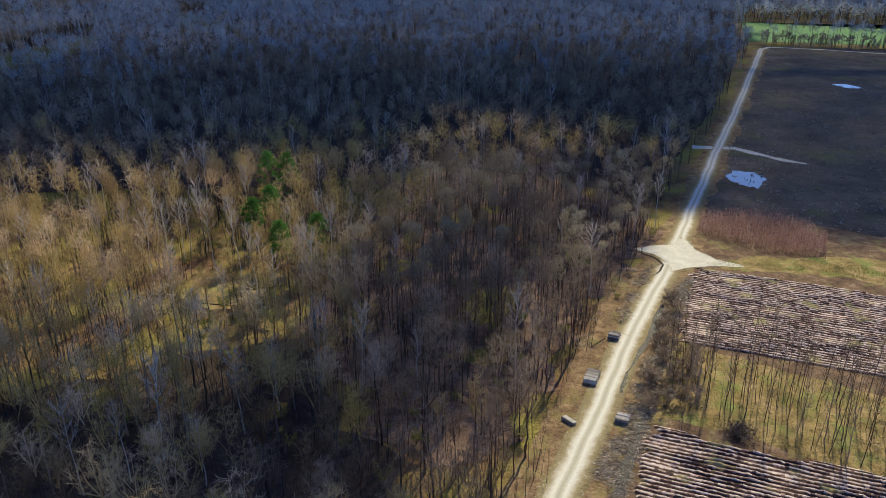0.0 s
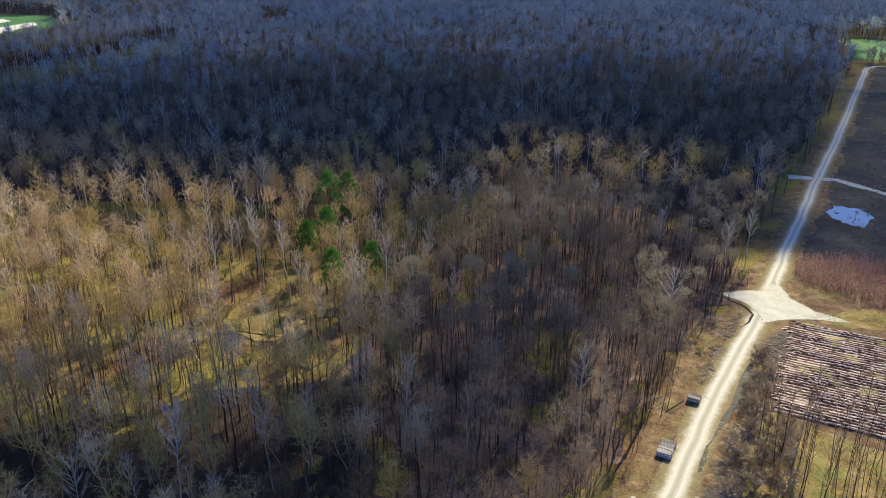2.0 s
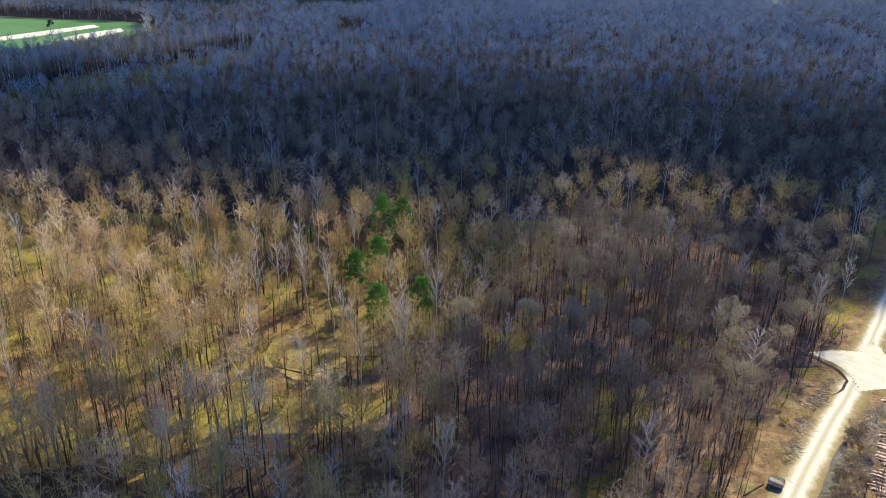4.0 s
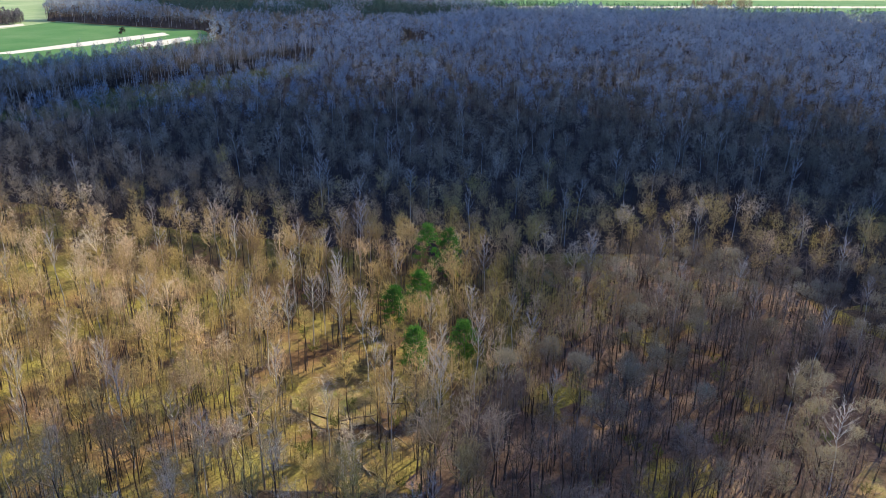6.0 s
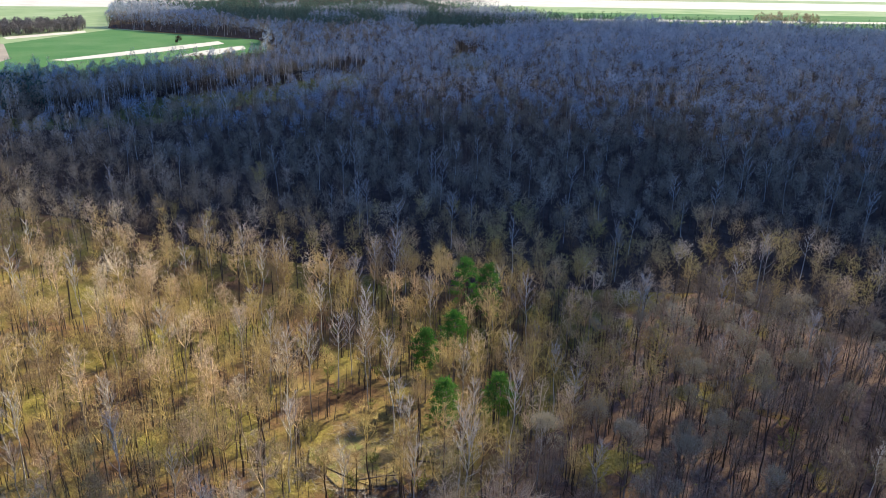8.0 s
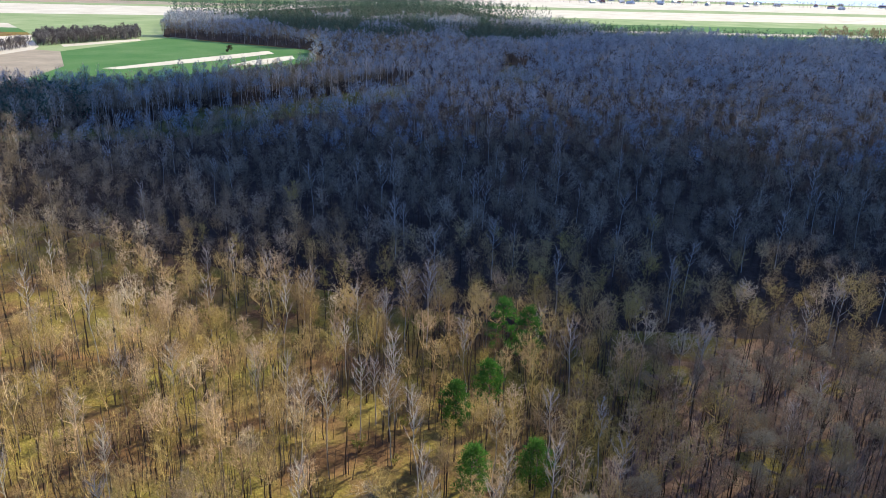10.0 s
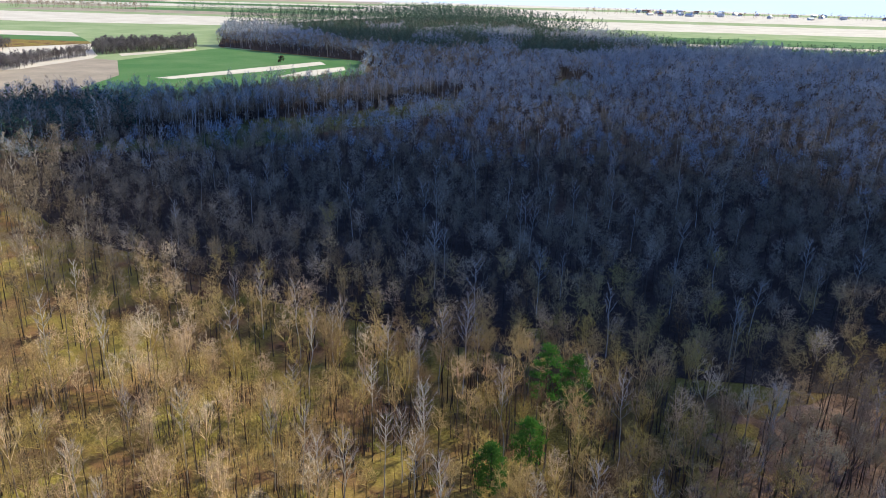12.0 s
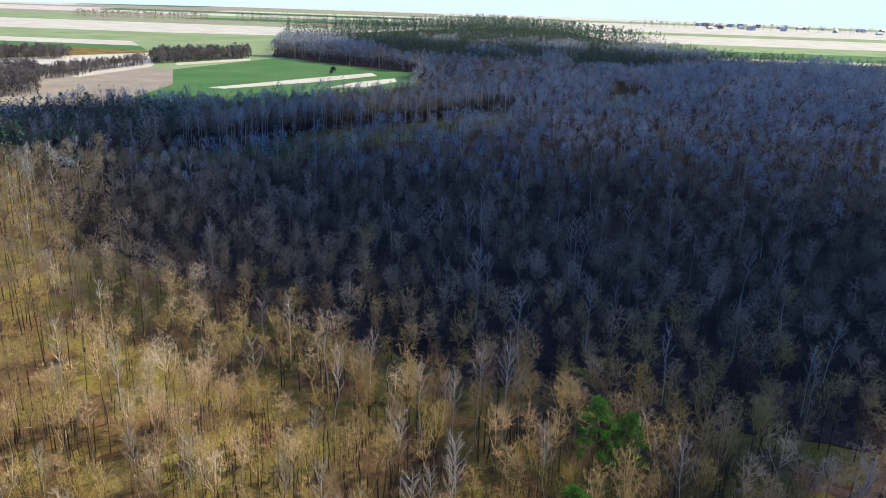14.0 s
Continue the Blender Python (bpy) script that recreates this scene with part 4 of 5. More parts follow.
# birches that stand out from the wood
BIRCH_A = [(-34, 107), (-29, 112), (-22, 117), (-23, 126), (-15, 118), (-5, 119), (14, 126), (-77, 116), (-77, 132), (-49, 95), (-45, 99), (-37, 94), (-55, 92), (-47, 145), (-50, 170), (-41, 158),
           (-29, 149), (-67, 186), (-58, 176), (61, 203), (-54, 200), (-60, 128), (-66, 168), (-12, 113), (-67, 180), (-40, 179), (-27, 168), (-32, 184), (-64, 189), (-84, 199)]
BIRCH_B = [(-83, 207), (-24, 189), (-44, 161), (-34, 167), (-32, 155), (-21, 164), (-18, 178), (-11, 158), (-100, 133), (-91, 144), (-70, 166), (-121, 156), (-74, 266), (-9, 307), (-12, 218), (-132, 224),
           (-72, 219), (-83, 215), (-99, 167), (-111, 166), (-111, 213), (-103, 215), (-106, 267), (-135, 218), (-105, 151), (-36, 308), (-99, 201), (-192, 287), (-76, 216)]
PINES = [(-50.5, 211), (-44.4, 209), (-48.5, 182), (-46, 191.5), (-30.5, 172), (-38.4, 165.8)]
WILLOWS = [(0.8, 194), (6.3, 186), (13.4, 189), (-19, 159), (-7, 165), (1.4, 161), (9, 180), (-13, 172)]
TAKEN = np.array(BIRCH_A + BIRCH_B + PINES + WILLOWS, float)


def clear_of(xy, gap):
    d = np.hypot(xy[:, None, 0] - TAKEN[None, :, 0], xy[:, None, 1] - TAKEN[None, :, 1]).min(1)
    return xy[d > gap]


def far_off(xy):
    return np.hypot(xy[:, 0], xy[:, 1] - 50)


def in_sight(xy, left=-60, right=35):
    a = np.degrees(np.arctan2(xy[:, 0], xy[:, 1] - 20))
    return (a > left) & (a < right)


rng = np.random.default_rng(5)
near_kinds = [bare_tree(s) for s in range(14)]
birch_kinds = [birch_tree(s + 50, 0) for s in range(6)]

# the wood up to about 190 m off: single trees along its near side, the rest joined
xy = scatter(-170, 80, 56, 245, 4.9, 21)
xy = xy[forest(xy[:, 0], xy[:, 1]) & in_sight(xy) & (far_off(xy) < 190)]
xy = clear_of(xy, 2.4)
xy = xy[np.array([min(math.dist(p, q) for q in PINES) for p in xy]) > 4.5]
xy = xy[~inside(SUNNY_GAP, xy[:, 0], xy[:, 1]) & ~inside(SIDE_RIDE, xy[:, 0], xy[:, 1])]
xy = thin(xy, 1.0, 31, 0.45)
order = np.argsort(np.hypot(xy[:, 0] + 15, xy[:, 1] - 70))
single, rest = xy[order[:290]], xy[order[290:]]


def alders(at):
    """Where the grey-twigged trees grow: towards the road."""
    drift = np.array([noise.noise(Vector((x / 18, y / 18, 8.0))) for x, y in at])
    return at[:, 0] + 26 * drift > -12


for part_of, twig, label, group in ((single[~alders(single)], TWIG, "tall leafless tree with dark trunk and tan twigs", "trees of the near wood"),
                                    (single[alders(single)], ALDER_TWIG, "tall leafless tree with dark trunk and grey-brown twigs", "grey trees near the road")):
    roots = []
    for k, (x, y) in enumerate(part_of):
        n = k % len(near_kinds)
        m = standing(x, y, rng)
        if k < len(near_kinds):
            roots.append(thing_tree("bare_tree", near_kinds[n], (TRUNK, twig), label, "tree", m, group))
        else:
            copy_thing(roots[n], m)


def stem_cluster(seed):
    """Thin dark stems and a few side twigs that grow up below the crowns."""
    rnd, a, b = random.Random(seed), Tris(), Tris()
    for _ in range(7):
        x, y, h = rnd.gauss(0, 1.8), rnd.gauss(0, 1.8), rnd.uniform(5, 11)
        tip = Vector((rnd.gauss(0, 0.6), rnd.gauss(0, 0.6), h))
        a.sliver((x, y, -0.2), tip, 0.15, rnd)
        for _ in range(5):
            b.sliver(Vector((x, y, 0)) + tip * rnd.uniform(0.4, 0.9), unit(rnd, 0.8) * rnd.uniform(0.8, 1.8), 0.05, rnd)
    return a, b


joined("thin_stems", [stem_cluster(s + 600) for s in range(8)], xy + rng.normal(0, 1.2, xy.shape), (DARK_TWIGS, DARK_TWIGS), "thin dark stems between the trees of the near wood", 54, (0.8, 1.2), "undergrowth")
white = np.random.default_rng(9).uniform(0, 1, len(rest)) < 0.065
joined("near_birches", birch_kinds, rest[white], (BIRCHES, BIRCH_TWIGS), "pale birches scattered through the near wood", 51, (0.85, 1.05))
rest = rest[~white]
joined("near_wood", near_kinds, rest[~alders(rest)], (TRUNKS, TWIGS), "leafless wood of dark trunks and tan twig crowns", 41)
domed = alders(rest) & (np.random.default_rng(14).uniform(0, 1, len(rest)) < 0.42)
joined("near_willows", [dome_tree(640 + s, 16.0, 2.7, 3.3, 620, 0.07, 0.9, limbs=7) for s in range(8)], rest[domed], (TRUNKS, WILLOWS_TWIG), "grey-green domed crowns between grey-brown trees", 56, (0.85, 1.1))
joined("near_alders", near_kinds, rest[alders(rest) & ~domed], (TRUNKS, ALDER_TWIGS), "leafless wood of dark trunks and grey-brown twig crowns", 55)

roots = []
for k, (x, y) in enumerate(BIRCH_A + BIRCH_B):
    n = k % len(birch_kinds)
    m = standing(x, y, rng, big=(0.9, 1.1))
    if k < len(birch_kinds):
        roots.append(thing_tree("birch_tree", birch_kinds[n], (BIRCH, BIRCH_TWIG), "leafless birch with white stem and pale branches", "tree", m, "birches in the wood"))
    else:
        copy_thing(roots[n], m)
for k, (x, y) in enumerate(PINES):
    small = k > 1
    m = standing(x, y, rng, big=(0.95, 1.05))
    thing_tree("pine_tree", pine_tree(80 + k, 0, 16.5 if small else 20.5, 0.5 if small else 0.6), (TRUNK, NEEDLE), "bright green pine among leafless trees", "tree", m, "pines in the wood")
for k, (x, y) in enumerate(WILLOWS):
    thing_tree("willow_tree", dome_tree(90 + k, 16.5, 3.1, 3.4, 1500, 0.055, 0.9, limbs=9), (TRUNK, WILLOW), "grey-green willow with a dense domed crown", "tree", standing(x, y, rng), "willows in the wood")

# the row of slender trees between the ploughed clearings
row = scatter(36, 125, 66, 138, 2.6, 77)
row = row[inside([(38, 112), (45, 131), (49, 135), (64, 126), (81, 115), (125, 90), (110, 67), (68, 95), (50, 109)], row[:, 0], row[:, 1])]
row = row[rng.uniform(0, 1, len(row)) < 0.72]


def slender_tree(seed):
    """A drawn-up tree: thin wavering stem, short steep branches, sparse twigs."""
    rnd, trunk, crown = random.Random(seed), Tris(), Tris()
    h = rnd.uniform(14, 19)
    p, lean = Vector((0, 0, -0.4)), Vector((rnd.gauss(0, 0.05), rnd.gauss(0, 0.05), 1))
    spine = [p]
    for k in range(7):
        p = p + (lean + Vector((rnd.gauss(0, 0.035), rnd.gauss(0, 0.035), 0))) * h / 7
        spine.append(p)
    r = rnd.uniform(0.07, 0.12)
    for k in range(7):
        trunk.tube(spine[k], spine[k + 1], r * (1 - 0.125 * k), r * (0.875 - 0.125 * k), 4)
    for i in range(rnd.randint(9, 15)):
        f = rnd.uniform(2.6, 6.9)
        a = spine[int(f)].lerp(spine[int(f) + 1], f % 1)
        az = i * 2.4 + rnd.uniform(-0.5, 0.5)
        d = Vector((math.cos(az) * 0.55, math.sin(az) * 0.55, rnd.uniform(0.5, 1.2))) * rnd.uniform(0.9, 2.4)
        trunk.tube(a, a + d, 0.035, 0.015)
        for _ in range(11):
            crown.sliver(a + d * rnd.uniform(0.3, 1.0), (d.normalized() + unit(rnd) * 0.8) * rnd.uniform(0.5, 1.2), 0.028, rnd)
    return trunk, crown


slim_kinds = [slender_tree(120 + s) for s in range(8)]
roots = []
for k, (x, y) in enumerate(row):
    m = standing(x, y, rng, big=(0.8, 1.1))
    if k < 8:
        roots.append(thing_tree("slender_tree", slim_kinds[k], (TRUNK, ALDER_TWIG), "slender dark leafless tree in a grassy strip", "tree", m, "row of slender trees"))
    else:
        copy_thing(roots[k % 8], m)

# the wood farther off
mid_kinds = [bare_tree(200 + s, 16.0 + 0.2 * s, 0.10 + 0.05 * (s % 3) / 2, 0.5 + 0.07 * (s % 4) / 3, 5, 10, True) for s in range(16)]
soft_kinds = [dome_tree(260 + s, 16.5, 2.8, 5.0, 150, 0.15, 1.3, stems=1) for s in range(12)]
mid_birch = [birch_tree(230 + s, 1) for s in range(6)]
xy = scatter(-420, 230, 60, 480, 6.2, 22)
xy = xy[forest(xy[:, 0], xy[:, 1]) & in_sight(xy) & (far_off(xy) >= 188) & (far_off(xy) < 420)]
xy = thin(xy, 1.0, 32, 0.75)
pale = rng.uniform(0, 1, len(xy)) < 0.06
# Tan twigs up front, dulled ones behind: part of the shade is colour.
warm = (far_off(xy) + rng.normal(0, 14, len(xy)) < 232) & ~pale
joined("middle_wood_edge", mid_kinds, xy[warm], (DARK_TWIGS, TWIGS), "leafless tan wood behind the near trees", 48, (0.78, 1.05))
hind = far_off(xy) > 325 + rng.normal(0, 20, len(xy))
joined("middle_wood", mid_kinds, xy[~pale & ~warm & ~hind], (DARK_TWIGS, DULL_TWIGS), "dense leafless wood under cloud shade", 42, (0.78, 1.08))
# The share of haze-tinted trees grows with distance.
hazed = rng.uniform(0, 1, len(xy)) < np.clip((far_off(xy) - 330) / 240, 0, 0.4)
joined("middle_wood", soft_kinds, xy[~pale & ~warm & hind & ~hazed], (DARK_TWIGS, DULL_TWIGS), "dense leafless wood that runs on behind", 40)
joined("silver_wood", soft_kinds, xy[~pale & ~warm & hind & hazed], (DARK_TWIGS, HAZE_GREY_TWIGS), "leafless trees with haze-grey twigs in the dense wood", 39)
joined("middle_birches", mid_birch, xy[pale], (BIRCHES, BIRCH_TWIGS), "pale birches scattered in the dense wood", 43)

far_kinds = [dome_tree(300 + s, 17.0, 3.3, 6.0, 105, 0.25, 1.5, limbs=1) for s in range(12)]
last_kinds = [dome_tree(400 + s, 17.0, 4.2, 6.6, 26, 0.8, 2.4, limbs=0) for s in range(12)]
far_birch = [birch_tree(330 + s, 2) for s in range(6)]
far_pine = [pine_tree(360 + s, 2, None, 0.85) for s in range(6)]
xy = scatter(-1150, 560, 200, 2100, 7.6, 23)
d = far_off(xy)
xy = xy[forest(xy[:, 0], xy[:, 1]) & in_sight(xy) & (d >= 418) & (d < 1400)]
patch = np.array([noise.noise(Vector((x / 90, y / 90, 5.0))) for x, y in xy])
conifer = inside(PINE_WOOD, xy[:, 0] + 40 * patch, xy[:, 1]) & (patch > np.where(xy[:, 1] > 1150, 0.02, -0.22))
conifer |= inside(PINE_EDGE, xy[:, 0], xy[:, 1]) & (patch > -0.15)
conifer |= (np.hypot(xy[:, 0] + 400, xy[:, 1] - 330) < 70) & (patch > -0.3)
pale = ~conifer & (rng.uniform(0, 1, len(xy)) < np.where(np.hypot(xy[:, 0] + 400, xy[:, 1] - 480) < 120, 0.4, 0.12))
bare, near_side = xy[~conifer & ~pale], far_off(xy[~conifer & ~pale]) < 690
by_field = (bare[:, 0] < -330) & (bare[:, 1] > 560) & (bare[:, 1] < 930)
# Brown share falls with distance, so the twig colour takes on haze.
share = np.clip(0.55 - (far_off(bare) - 418) / 420, 0.1, 1.0) + np.where(by_field, 0.45, 0.0)
brown = (rng.uniform(0, 1, len(bare)) < share) & (far_off(bare) < np.where(by_field, 1150, 900))
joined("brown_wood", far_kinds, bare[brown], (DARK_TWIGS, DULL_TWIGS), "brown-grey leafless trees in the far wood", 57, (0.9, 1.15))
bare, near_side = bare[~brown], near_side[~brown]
joined("far_wood", far_kinds, bare[near_side], (DARK_TWIGS, HAZE_GREY_TWIGS), "leafless wood in the distance, its twigs tinted haze-grey", 44, (0.9, 1.2))
joined("farthest_wood", last_kinds, bare[~near_side], (DARK_TWIGS, HAZE_GREY_TWIGS), "leafless wood with haze-grey twigs out to the far fields", 50, (0.95, 1.25))
edge = []
for (ax, ay), (bx, by) in zip(GLADE[:12], GLADE[1:13]):
    for k in range(max(1, int(math.dist((ax, ay), (bx, by)) / 3.2))):
        f = rng.uniform(0, 1)
        edge.append((ax + (bx - ax) * f - rng.uniform(1, 12), ay + (by - ay) * f + rng.uniform(-3, 6)))
band = scatter(-490, -280, 300, 650, 4.6, 83)
band = band[inside([(-470, 330), (-480, 424), (-448, 443), (-421, 470), (-404, 508), (-397, 563), (-369, 606), (-330, 640), (-290, 600), (-303, 530), (-333, 470), (-330, 421), (-351, 366), (-365, 330), (-385, 305)], band[:, 0], band[:, 1])]
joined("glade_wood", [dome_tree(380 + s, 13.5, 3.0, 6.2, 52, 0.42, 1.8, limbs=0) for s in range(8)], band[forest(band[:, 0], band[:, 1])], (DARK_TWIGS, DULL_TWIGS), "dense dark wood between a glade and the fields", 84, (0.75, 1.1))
low = np.repeat(np.array(edge), 2, 0) + rng.normal(0, 5, (2 * len(edge), 2))
joined("edge_scrub", [dome_tree(370 + s, 7.0, 2.4, 2.6, 60, 0.3, 1.4) for s in range(4)], low[forest(low[:, 0], low[:, 1])], (TRUNKS, DARK_TWIGS), "dark undergrowth below the birches of a glade", 53, (0.7, 1.2), "undergrowth")
joined("edge_birches", mid_birch, np.array(edge), (BIRCHES, BIRCH_TWIGS), "row of tall pale birches along a glade", 52, (1.05, 1.3))
joined("far_birches", far_birch, xy[pale], (BIRCHES, BIRCH_TWIGS), "pale birches in the far wood", 45)
joined("far_pines", far_pine, xy[conifer], (TRUNKS, NEEDLES), "dark green pines in the far wood", 46)
far2 = scatter(-1150, 900, 1000, 2300, 15.0, 24)
d = far_off(far2)
far2 = far2[forest(far2[:, 0], far2[:, 1]) & in_sight(far2) & (d >= 1398)]
joined("distant_pines", far_pine, far2, (TRUNKS, NEEDLES), "dark pine wood on the horizon", 47, (1.4, 1.8))

# the wood goes on below and behind the path
xy = scatter(-190, 40, -120, 58, 8.0, 26)
xy = xy[forest(xy[:, 0], xy[:, 1])]
joined("wood_behind", last_kinds, xy, (TRUNKS, TWIGS), "leafless wood along the road behind", 49)

# ---- log stacks, brushwood, saplings, shrubs ----
def log_stack(x, y, turn, rows, cols, length, label):
    """Short logs piled in rows on two bearers, each log with its own thickness."""
    root, rnd = new("log_stack"), random.Random(int(x * 7 + y))
    d, zs = 0.26, 0.12
    for k in (-1, 1):
        bm = bmesh.new()
        bmesh.ops.create_cone(bm, cap_ends=True, segments=7, radius1=0.07, radius2=0.06, depth=cols * d + 0.2, matrix=Matrix.Translation((0, k * length * 0.3, 0.06)) @ Matrix.Rotation(math.pi / 2, 4, "Y"))
        part("bearer", bm, LOG, root)
    for r in range(rows):
        for c in range(cols - (r % 2)):
            rad = d / 2 * rnd.uniform(0.8, 1.05)
            bm = bmesh.new()
            px = (c - (cols - 1 - (r % 2)) / 2) * d
            m = Matrix.Translation((px, rnd.uniform(-0.12, 0.12), zs + d / 2 + r * d * 0.87)) @ Matrix.Rotation(rnd.gauss(0, 0.02), 4, "Z") @ Matrix.Rotation(math.pi / 2, 4, "X")
            bmesh.ops.create_cone(bm, cap_ends=True, segments=8, radius1=rad, radius2=rad * rnd.uniform(0.85, 0.98), depth=length * rnd.uniform(0.95, 1.03), matrix=m)
            part("log", bm, LOG, root)
    root.matrix_basis = pose(x, y, 0.05, 0, 0, turn)
    tagged(root, label, "log stack", "log stacks by the road")


log_stack(28.3, 123.6, -24 + 90, 4, 17, 2.4, "stack of pale short logs beside the gravel road")
log_stack(35.8, 139.2, -24 + 90, 4, 9, 2.2, "dark stack of short logs beside the gravel road")
log_stack(31.2, 110.4, -24 + 90, 3, 9, 2.2, "low stack of short logs beside the gravel road")
log_stack(21.8, 110.0, 40, 2, 5, 2.6, "few dark logs lying at the wood's edge")


def fallen(x, y, turn, length, r, label):
    """A fallen trunk with stubs of broken limbs."""
    t, rnd = Tris(), random.Random(int(x * 3 + y))
    pts = [Vector((length * k / 4, rnd.gauss(0, 0.15), 0.25 + 0.1 * k * rnd.random())) for k in range(5)]
    for k in range(4):
        t.tube(pts[k], pts[k + 1], r * (1 - 0.2 * k), r * (0.8 - 0.2 * k) + 0.01, 6)
    for _ in range(9):
        p = pts[0].lerp(pts[4], rnd.uniform(0.3, 1))
        t.tube(p, p + unit(rnd, 0.7) * rnd.uniform(0.8, 2.2), 0.05, 0.012, 3)
    root = new("fallen_tree", mesh_of("fallen_tree", *t.arrays(), TRUNK))
    root.matrix_basis = pose(x, y, 0, 0, 0, turn)
    tagged(root, label, "fallen tree", "fallen trees in the gap")


for x, y, turn, length in ((-57, 156, -12, 11), (-50, 155, 35, 9), (-44.5, 158, -35, 12), (-38, 142, 140, 12), (-37.5, 142.5, 165, 10), (-46, 163, 10, 8), (15, 160, 70, 9), (3, 205, -20, 9)):
    fallen(x, y, turn, length, 0.2, "dark fallen tree with broken limbs on litter")


def brush(name, polys, count, seed, label, material, size=(0.5, 1.8), flat=0.25, width=0.07, height=0.5, category="brushwood"):
    """Loose sticks, chips and dry stalks scattered over a piece of ground, joined."""
    rng = np.random.default_rng(seed)
    spots = []
    for q in polys:
        x0, x1, y0, y1 = min(p[0] for p in q), max(p[0] for p in q), min(p[1] for p in q), max(p[1] for p in q)
        xy = np.stack([rng.uniform(x0, x1, 6 * count), rng.uniform(y0, y1, 6 * count)], 1)
        spots.append(xy[inside(q, xy[:, 0], xy[:, 1])])
    spots = np.concatenate(spots)
    spots = rng.permutation(spots[np.abs(spots[:, 0] - road_x(spots[:, 1])) > 3.4])[: count // 2]
    spots = np.array([p for p in spots if noise.noise(Vector((p[0] / 5, p[1] / 5, seed))) > -0.12])
    at = spots[rng.integers(0, len(spots), count)] + rng.normal(0, 0.5, (count, 2))
    d = rng.normal(0, 1, (count, 3))
    d /= np.linalg.norm(d, axis=1)[:, None]
    d[:, 2] = np.abs(d[:, 2]) * flat
    d *= (rng.uniform(*size, count) / np.linalg.norm(d, axis=1))[:, None]
    side = np.cross(d, rng.normal(0, 1, (count, 3)))
    side *= (width * rng.uniform(0.3, 0.7, count) / np.linalg.norm(side, axis=1))[:, None]
    foot = np.column_stack([at, rng.uniform(0.06, height * 0.4, count)])
    v = np.stack([foot - side, foot + side, foot + d], 1).reshape(-1, 3)
    v[:, 2] = np.maximum(v[:, 2], 0.06)
    tagged(new(name, mesh_of(name, v, np.arange(3 * count).reshape(-1, 3), material, rng.uniform(0, 1, count))), label, category, kind="stuff")


VERGE_LEFT = [(10, 84), (17, 95), (24, 112), (33, 133), (46, 165), (53, 176), (56, 174), (36, 138), (25, 112), (15, 92)]
VERGE_RIGHT = [(21, 92), (31, 110), (42, 134), (52, 158), (60, 168), (64, 167), (52, 148), (46, 134), (36, 110), (27, 90)]
brush("cut_brushwood", [VERGE_LEFT, VERGE_RIGHT], 9000, 3, "pale cut branches and dry stalks on the verges", DEADS, (0.5, 2.2), 0.08, 0.09)
brush("brush_pile", [[(48.3, 106), (50, 108), (52.5, 106.5), (53, 104.2), (50.5, 104)]], 900, 5, "dark heap of brushwood at the field's edge", TRUNKS, (0.8, 2.0), 0.8, 0.06, 3.4, "brush pile")
brush("dry_grass", [[(37, 111), (46, 133), (49, 137.5), (64, 127.5), (81, 117), (125, 92), (110, 65), (68, 93), (50, 107)]], 12000, 6, "yellow-green rough grass below the slender trees", BUDS, (0.25, 0.6), 1.2, 0.09, 0.25, "grass")
brush("forest_brush", [[(-64, 150), (-60, 170), (-38, 172), (-36, 150)], [(30, 133), (48, 173), (42, 173), (26, 133)]], 5000, 8, "fallen branches on sunlit litter", DEADS, (0.5, 2.2), 0.3, 0.07, 0.5)
brush("verge_grass", [VERGE_LEFT, VERGE_RIGHT, [(66, 177), (84, 180), (130, 172), (128, 160), (84, 172)]], 9000, 9, "tufts of dry grass beside the road", BUDS, (0.2, 0.55), 1.2, 0.09, 0.25, "grass")
brush("moor_grass", [[(92, 215), (110, 300), (170, 400), (300, 420), (320, 230), (220, 165), (125, 190)]], 15000, 12, "dull tufts of moor grass", DEADS, (0.4, 1.2), 0.8, 0.3, 0.4, "grass")


def spill(name, lines, count, seed, material, label, spread, size, z):
    """Loose flat patches strewn along edges, so that one ground runs into the next."""
    rng = np.random.default_rng(seed)
    vs, fs = [], []
    legs = [(a, b) for line in lines for a, b in zip(line, line[1:])]
    share = np.array([math.dist(a, b) for a, b in legs])
    for n in rng.choice(len(legs), count, p=share / share.sum()):
        (ax, ay), (bx, by) = legs[n]
        f, off = rng.uniform(0, 1), rng.normal(0, spread)
        k = math.dist((ax, ay), (bx, by))
        x, y = ax + (bx - ax) * f + (by - ay) / k * off, ay + (by - ay) * f - (bx - ax) / k * off
        r, turn, sides = rng.uniform(*size), rng.uniform(0, 6.28), 6
        base = len(vs)
        for q in range(sides):
            g = r * rng.uniform(0.5, 1.2)
            vs.append((x + g * math.cos(turn + q * 1.047), y + g * math.sin(turn + q * 1.047), z + rng.uniform(0, 0.02)))
        fs += [(base, base + q, base + q + 1) for q in range(1, sides - 1)]
    tagged(new(name, mesh_of(name, np.array(vs), np.array(fs), material, rng.uniform(0, 1, len(fs)))), label, "gravel" if material is GRAVEL else "grass", kind="stuff")


def beside(off, near, far):
    return [(x + off, y - off * 0.45) for x, y in ROAD if near <= y <= far]


spill("gravel_spill", [beside(2.3, 30, 136), beside(-2.3, 30, 136), JUNCTION + JUNCTION[:1]], 2600, 31, GRAVEL, "loose pale gravel strewn along the road's edges", 0.6, (0.03, 0.09), 0.118)
